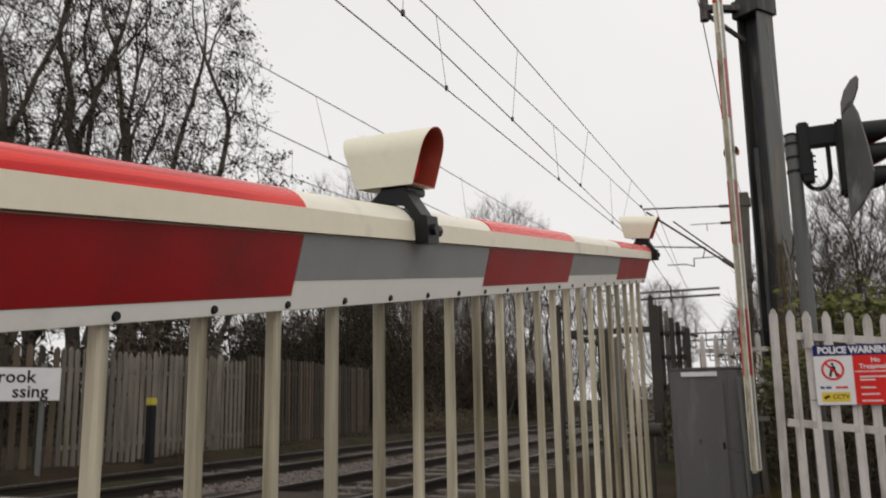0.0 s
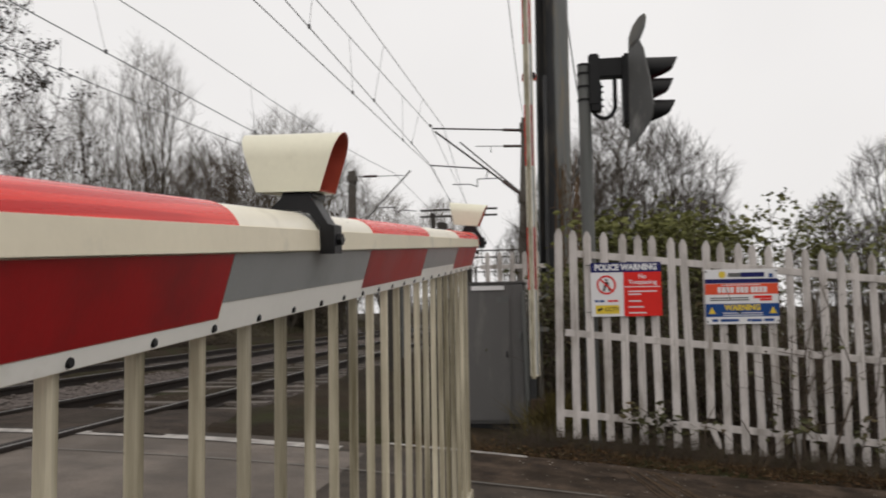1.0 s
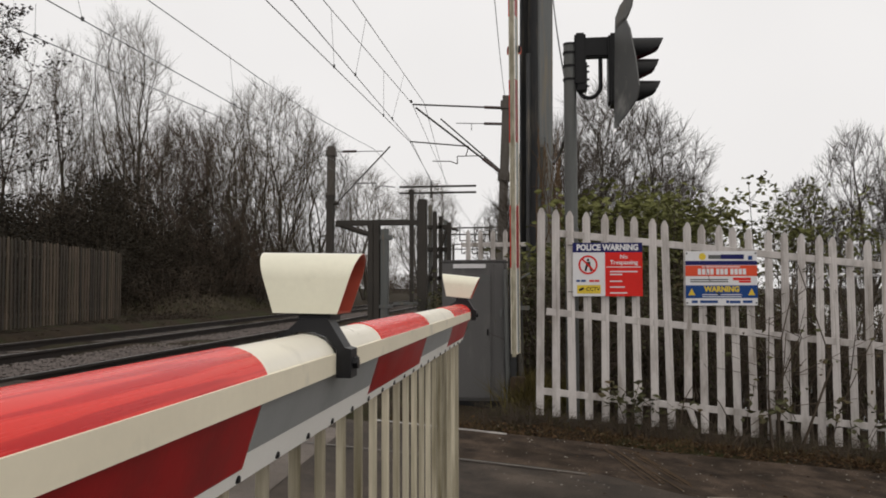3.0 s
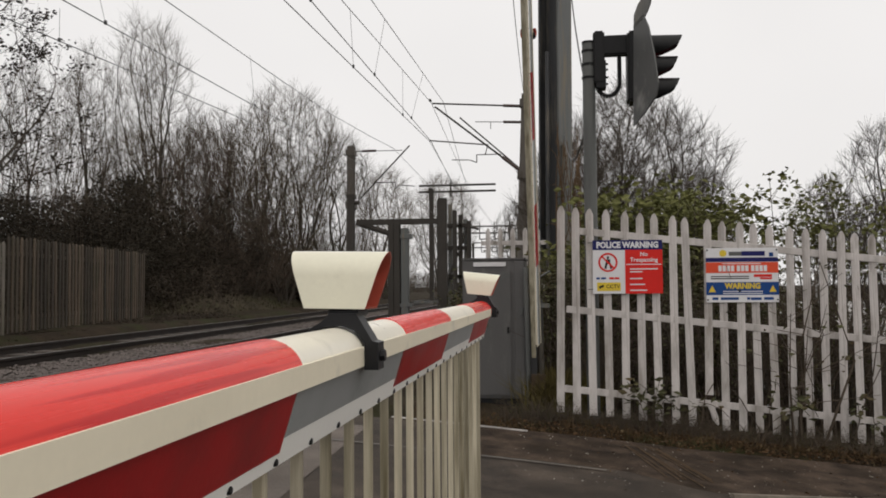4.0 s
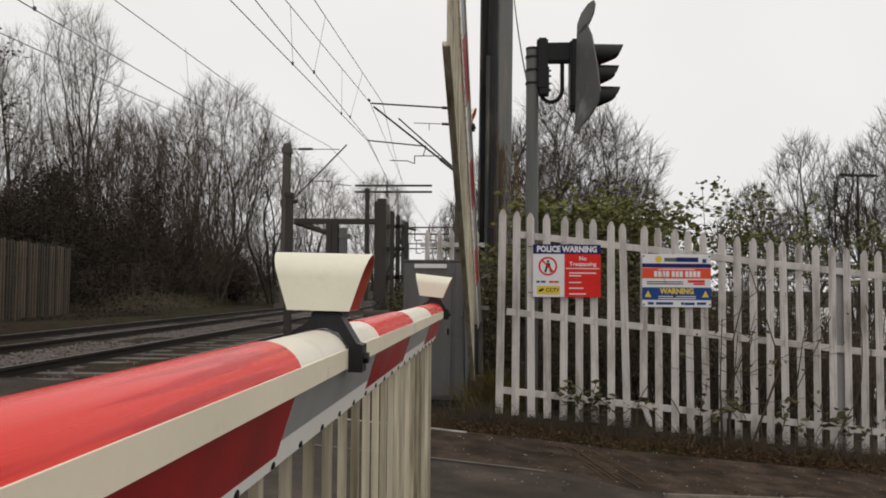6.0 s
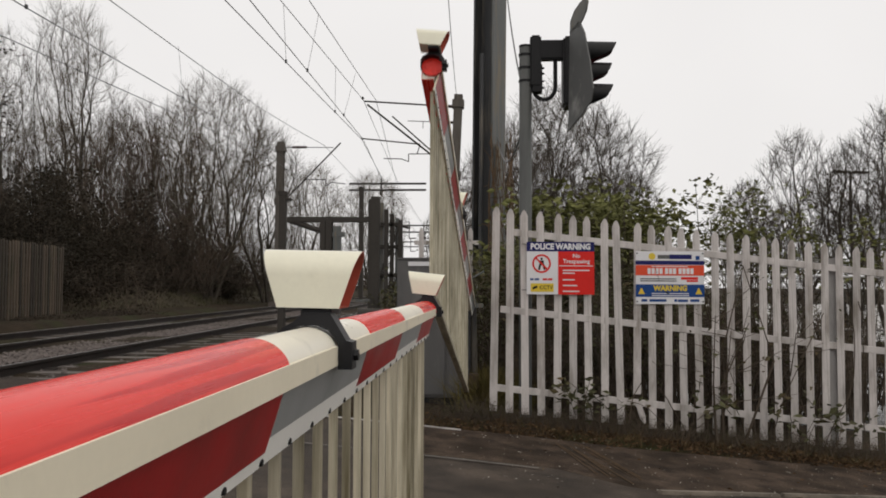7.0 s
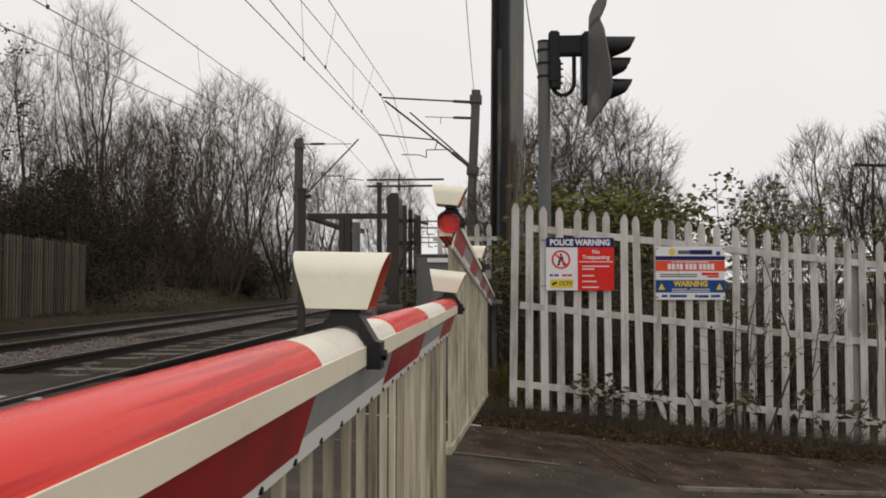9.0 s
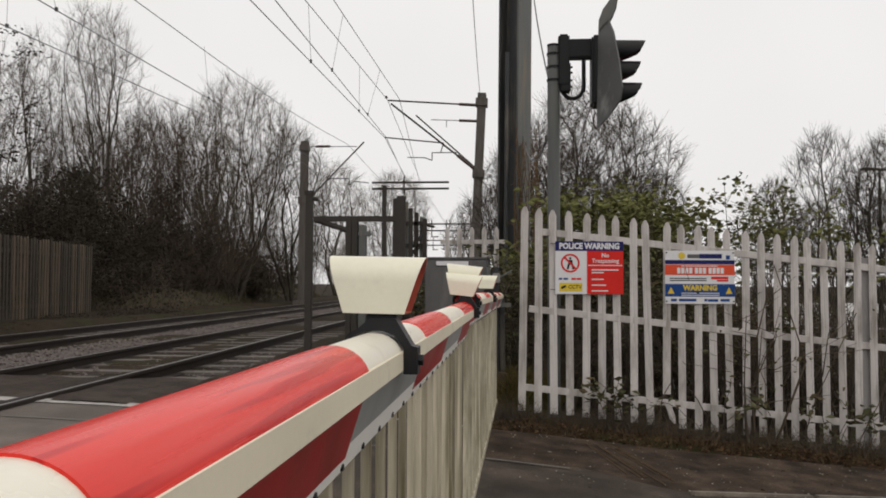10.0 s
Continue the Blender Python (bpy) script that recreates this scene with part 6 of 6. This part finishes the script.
def build_verge():
    rng = random.Random(7)
    # grass tufts and leaf litter along the foot of the fence
    v, f = [], []
    for _ in range(4600):
        x = rng.uniform(-1.2, 6.5)
        y = 6.95 + 0.085 * x + abs(rng.gauss(0, 0.22)) - 0.12
        z = level(x) - 0.06 + verge(x, y)
        h, a = 0.02 + 0.10 * rng.random() ** 2, rng.uniform(0, 6.28)
        d = Vector((math.cos(a), math.sin(a), 0))
        t = Vector((rng.gauss(0, 0.05), rng.gauss(0, 0.05), h))
        p = Vector((x, y, z))
        k = len(v)
        v += [p - d * 0.004, p + d * 0.004, p + t]
        f.append((k, k + 1, k + 2))
    me = bpy.data.meshes.new("verge_grass")
    me.from_pydata(v, [], f)
    me.materials.append(M["dry_grass"])
    tagged(new("verge_grass", me), "short dry and green grass along the fence foot", "grass", kind="stuff")
    spots = []
    for _ in range(4200):
        x = rng.uniform(-0.6, 6.5)
        y = 6.75 + 0.085 * x + rng.gauss(0, 0.20)
        spots.append(Vector((x, y, level(x) - 0.045 + max(0, verge(x, y)) + rng.uniform(0, 0.03))))
    for _ in range(60):
        x, y = rng.uniform(-0.2, 4), rng.uniform(4.8, 6.8)
        spots.append(Vector((x, y, level(x) + 0.008)))
    bits = []
    for _ in range(420):
        x, y = rng.uniform(-0.3, 4.2), 5.0 + 2.0 * rng.random()
        bits.append(Vector((x, y, level(x) + 0.014)))
    tagged(new("grit", leaf_mesh("grit", bits, rng, 0.0065, "grit", 0.05)), "pale grit and chips scattered over the tarmac", "grit", kind="stuff")
    tagged(new("leaf_litter", leaf_mesh("leaf_litter", spots, rng, 0.019, "litter", 0.05)), "scattered fallen leaves on road edge and verge", "leaves", kind="stuff")
    # bramble sprays that climb through the pales
    for k, (x, y, h) in enumerate(((0.80, 7.16, 0.42), (0.98, 7.2, 0.32), (1.64, 7.22, 0.5), (2.72, 7.35, 0.45), (2.95, 7.36, 0.36))):
        root = thing("bramble", "dark trailing bramble spray climbing the fence", "bramble", pose(x, y, level(x)), group="brambles on the fence")
        r = random.Random(100 + k)
        segs, tips = [], []
        for _ in range(4):
            p = Vector((r.gauss(0, 0.05), 0, 0))
            d = Vector((r.gauss(0, 0.5), r.gauss(0, 0.12), 1)).normalized()
            for i in range(6):
                q = p + d * h / 5
                segs.append((p, q, 0.0035, 0.003, 2))
                if i > 2:
                    tips.append(q)
                d = (d + Vector((r.gauss(0, 0.35), r.gauss(0, 0.08), -0.12))).normalized()
                p = q
        part("tangle", limb_mesh("tangle", segs, "twig"), "twig", root)["kind"] = "stuff"
        part("foliage", leaf_mesh("foliage", [r.choice(tips) + Vector((r.gauss(0, 0.04), r.gauss(0, 0.03), r.gauss(0, 0.04))) for _ in range(40)], r, 0.040, "bramble_leaf"), "bramble_leaf", root)["kind"] = "stuff"
    # long bare canes against the pales
    for k, (x, h, lean) in enumerate(((2.45, 1.3, 0.2), (2.9, 1.5, 0.3), (1.75, 0.55, -0.3), (3.3, 1.4, -0.2), (1.2, 0.5, 0.35))):
        r = random.Random(200 + k)
        p, d, pts = Vector((x, 7.20 + 0.09 * x, level(x))), Vector((lean, 0, 1)).normalized(), []
        for i in range(9):
            pts.append(p.copy())
            d = (d + Vector((r.gauss(0, 0.12), r.gauss(0, 0.02), 0))).normalized()
            p += d * h / 8
        cane = thing("cane", "thin bare brown cane leaning on the fence", "plant stem", group="canes on the fence")
        part("stem", stem_mesh("stem", pts, 0.0045, "twig"), "twig", cane)
    # a clump of tall yellow-green grass at the foot of the mast
    for k, (x, y) in enumerate(((0.0, 7.75), (-0.08, 8.2), (0.12, 8.05))):
        r = random.Random(300 + k)
        v, f = [], []
        for _ in range(900):
            p = Vector((r.gauss(0, 0.12), r.gauss(0, 0.12), -0.05))
            a = r.uniform(0, 6.28)
            d = Vector((math.cos(a), math.sin(a), 0)) * 0.005
            h = r.uniform(0.15, 0.5)
            t = Vector((r.gauss(0, 0.12), r.gauss(0, 0.12), h))
            n = len(v)
            v += [p - d, p + d, p + t * 0.6 + d * 0.7, p + t * 0.6 - d * 0.7, p + t + Vector((t.x, t.y, 0)) * 0.6]
            f += [(n, n + 1, n + 2, n + 3), (n + 3, n + 2, n + 4)]
        me = bpy.data.meshes.new("grass_tuft")
        me.from_pydata(v, [], f)
        me.materials.append(M["tuft_grass"])
        tagged(new("grass_tuft", me), "tall yellow-green grass tuft at the mast foot", "grass", "grass tufts").location = (x, y, level(x))
    # dead creeper that climbs the mast
    r, segs = random.Random(91), []
    for _ in range(26):
        p, top = Vector((r.uniform(0.02, 0.34), 13.08 + r.uniform(-0.1, 0.1), 0.0)), r.uniform(2.6, 3.75)
        while p.z < top:
            q = p + Vector((r.gauss(0, 0.03), r.gauss(0, 0.02), 0.22))
            q.x = min(0.38, max(-0.02, q.x))
            segs.append((p, q, 0.007, 0.006, 2))
            if p.z > 1.8 and r.random() < 0.5:
                segs.append((q, q + Vector((r.gauss(0, 0.08), r.gauss(0, 0.06), r.uniform(-0.05, 0.12))), 0.005, 0.003, 2))
            p = q
    creeper = thing("creeper", "dead brown creeper stems climbing the mast", "plant stem")
    part("tangle", limb_mesh("tangle", segs, "rust_stem"), "rust_stem", creeper)["kind"] = "stuff"
    # straw-coloured tyre-pressed stalks on the apron
    g = Geo()
    for i in range(9):
        x0 = 0.54 + i * 0.031 + rng.gauss(0, 0.015)
        y0 = 6.48 + rng.gauss(0, 0.06)
        x1, y1 = x0 + 0.21 + 0.010 * i + rng.gauss(0, 0.02), y0 - 0.95 + rng.gauss(0, 0.05)
        n = 8
        for j in range(n):
            a, b = j / n, (j + 1) / n
            q = lambda s: (x0 + (x1 - x0) * s, y0 + (y1 - y0) * s, level(x0 + (x1 - x0) * s) + 0.014)
            g.tube(q(a), q(b), 0.0035, n=4)
    tagged(part("stalks", g, "straw"), "straw-coloured stalks pressed into the asphalt", "stalks", kind="stuff")


build_overhead()
build_trackside()
build_far_fences()
build_woods()
build_beyond_fence()
build_verge()


# ---- what moves: both barriers, their bars and bottom rails ----
NEAR_ANGLES = [(0.0, 7.90), (0.25, 7.05), (0.5, 6.12), (0.75, 5.30), (1.0, 4.49), (1.25, 3.45), (1.5, 2.44), (1.75, 1.70), (2.0, 1.04), (2.25, 0.52), (2.5, 0.14), (2.75, 0.0), (4.0, 0.0), (10.0, 0.0)]
FAR_ANGLES = [(0.0, 90.0), (2.6, 90.0), (2.9, 88.5), (3.2, 83.81), (3.6, 76.34), (4.0, 68.61), (4.5, 58.72), (5.0, 48.85), (5.5, 38.99), (5.7, 35.24), (6.0, 29.81), (6.4, 22.98), (6.8, 16.84), (7.0, 13.26), (7.25, 11.67), (7.5, 10.43), (8.0, 8.19), (8.5, 6.19), (9.0, 4.4), (9.5, 2.4), (10.0, 0.5)]


def swing(barrier, pivot, heading, angles):
    walk(barrier, [(t, pose(*pivot, a, 0, heading)) for t, a in angles])
    bars, rail, drop = barrier_bars[barrier.name]
    for s, bar in bars:
        walk(bar, [(t, pose(0, s, BAR_Z, -a, 0, 0)) for t, a in angles])
    walk(rail, [(t, pose(0, -drop * math.sin(radians(a)), BAR_Z - drop * math.cos(radians(a)))) for t, a in angles])


def motions():
    swing(near_barrier, near_pivot, 0, NEAR_ANGLES)
    swing(far_barrier, far_pivot, FAR_HEADING, FAR_ANGLES)


motions()
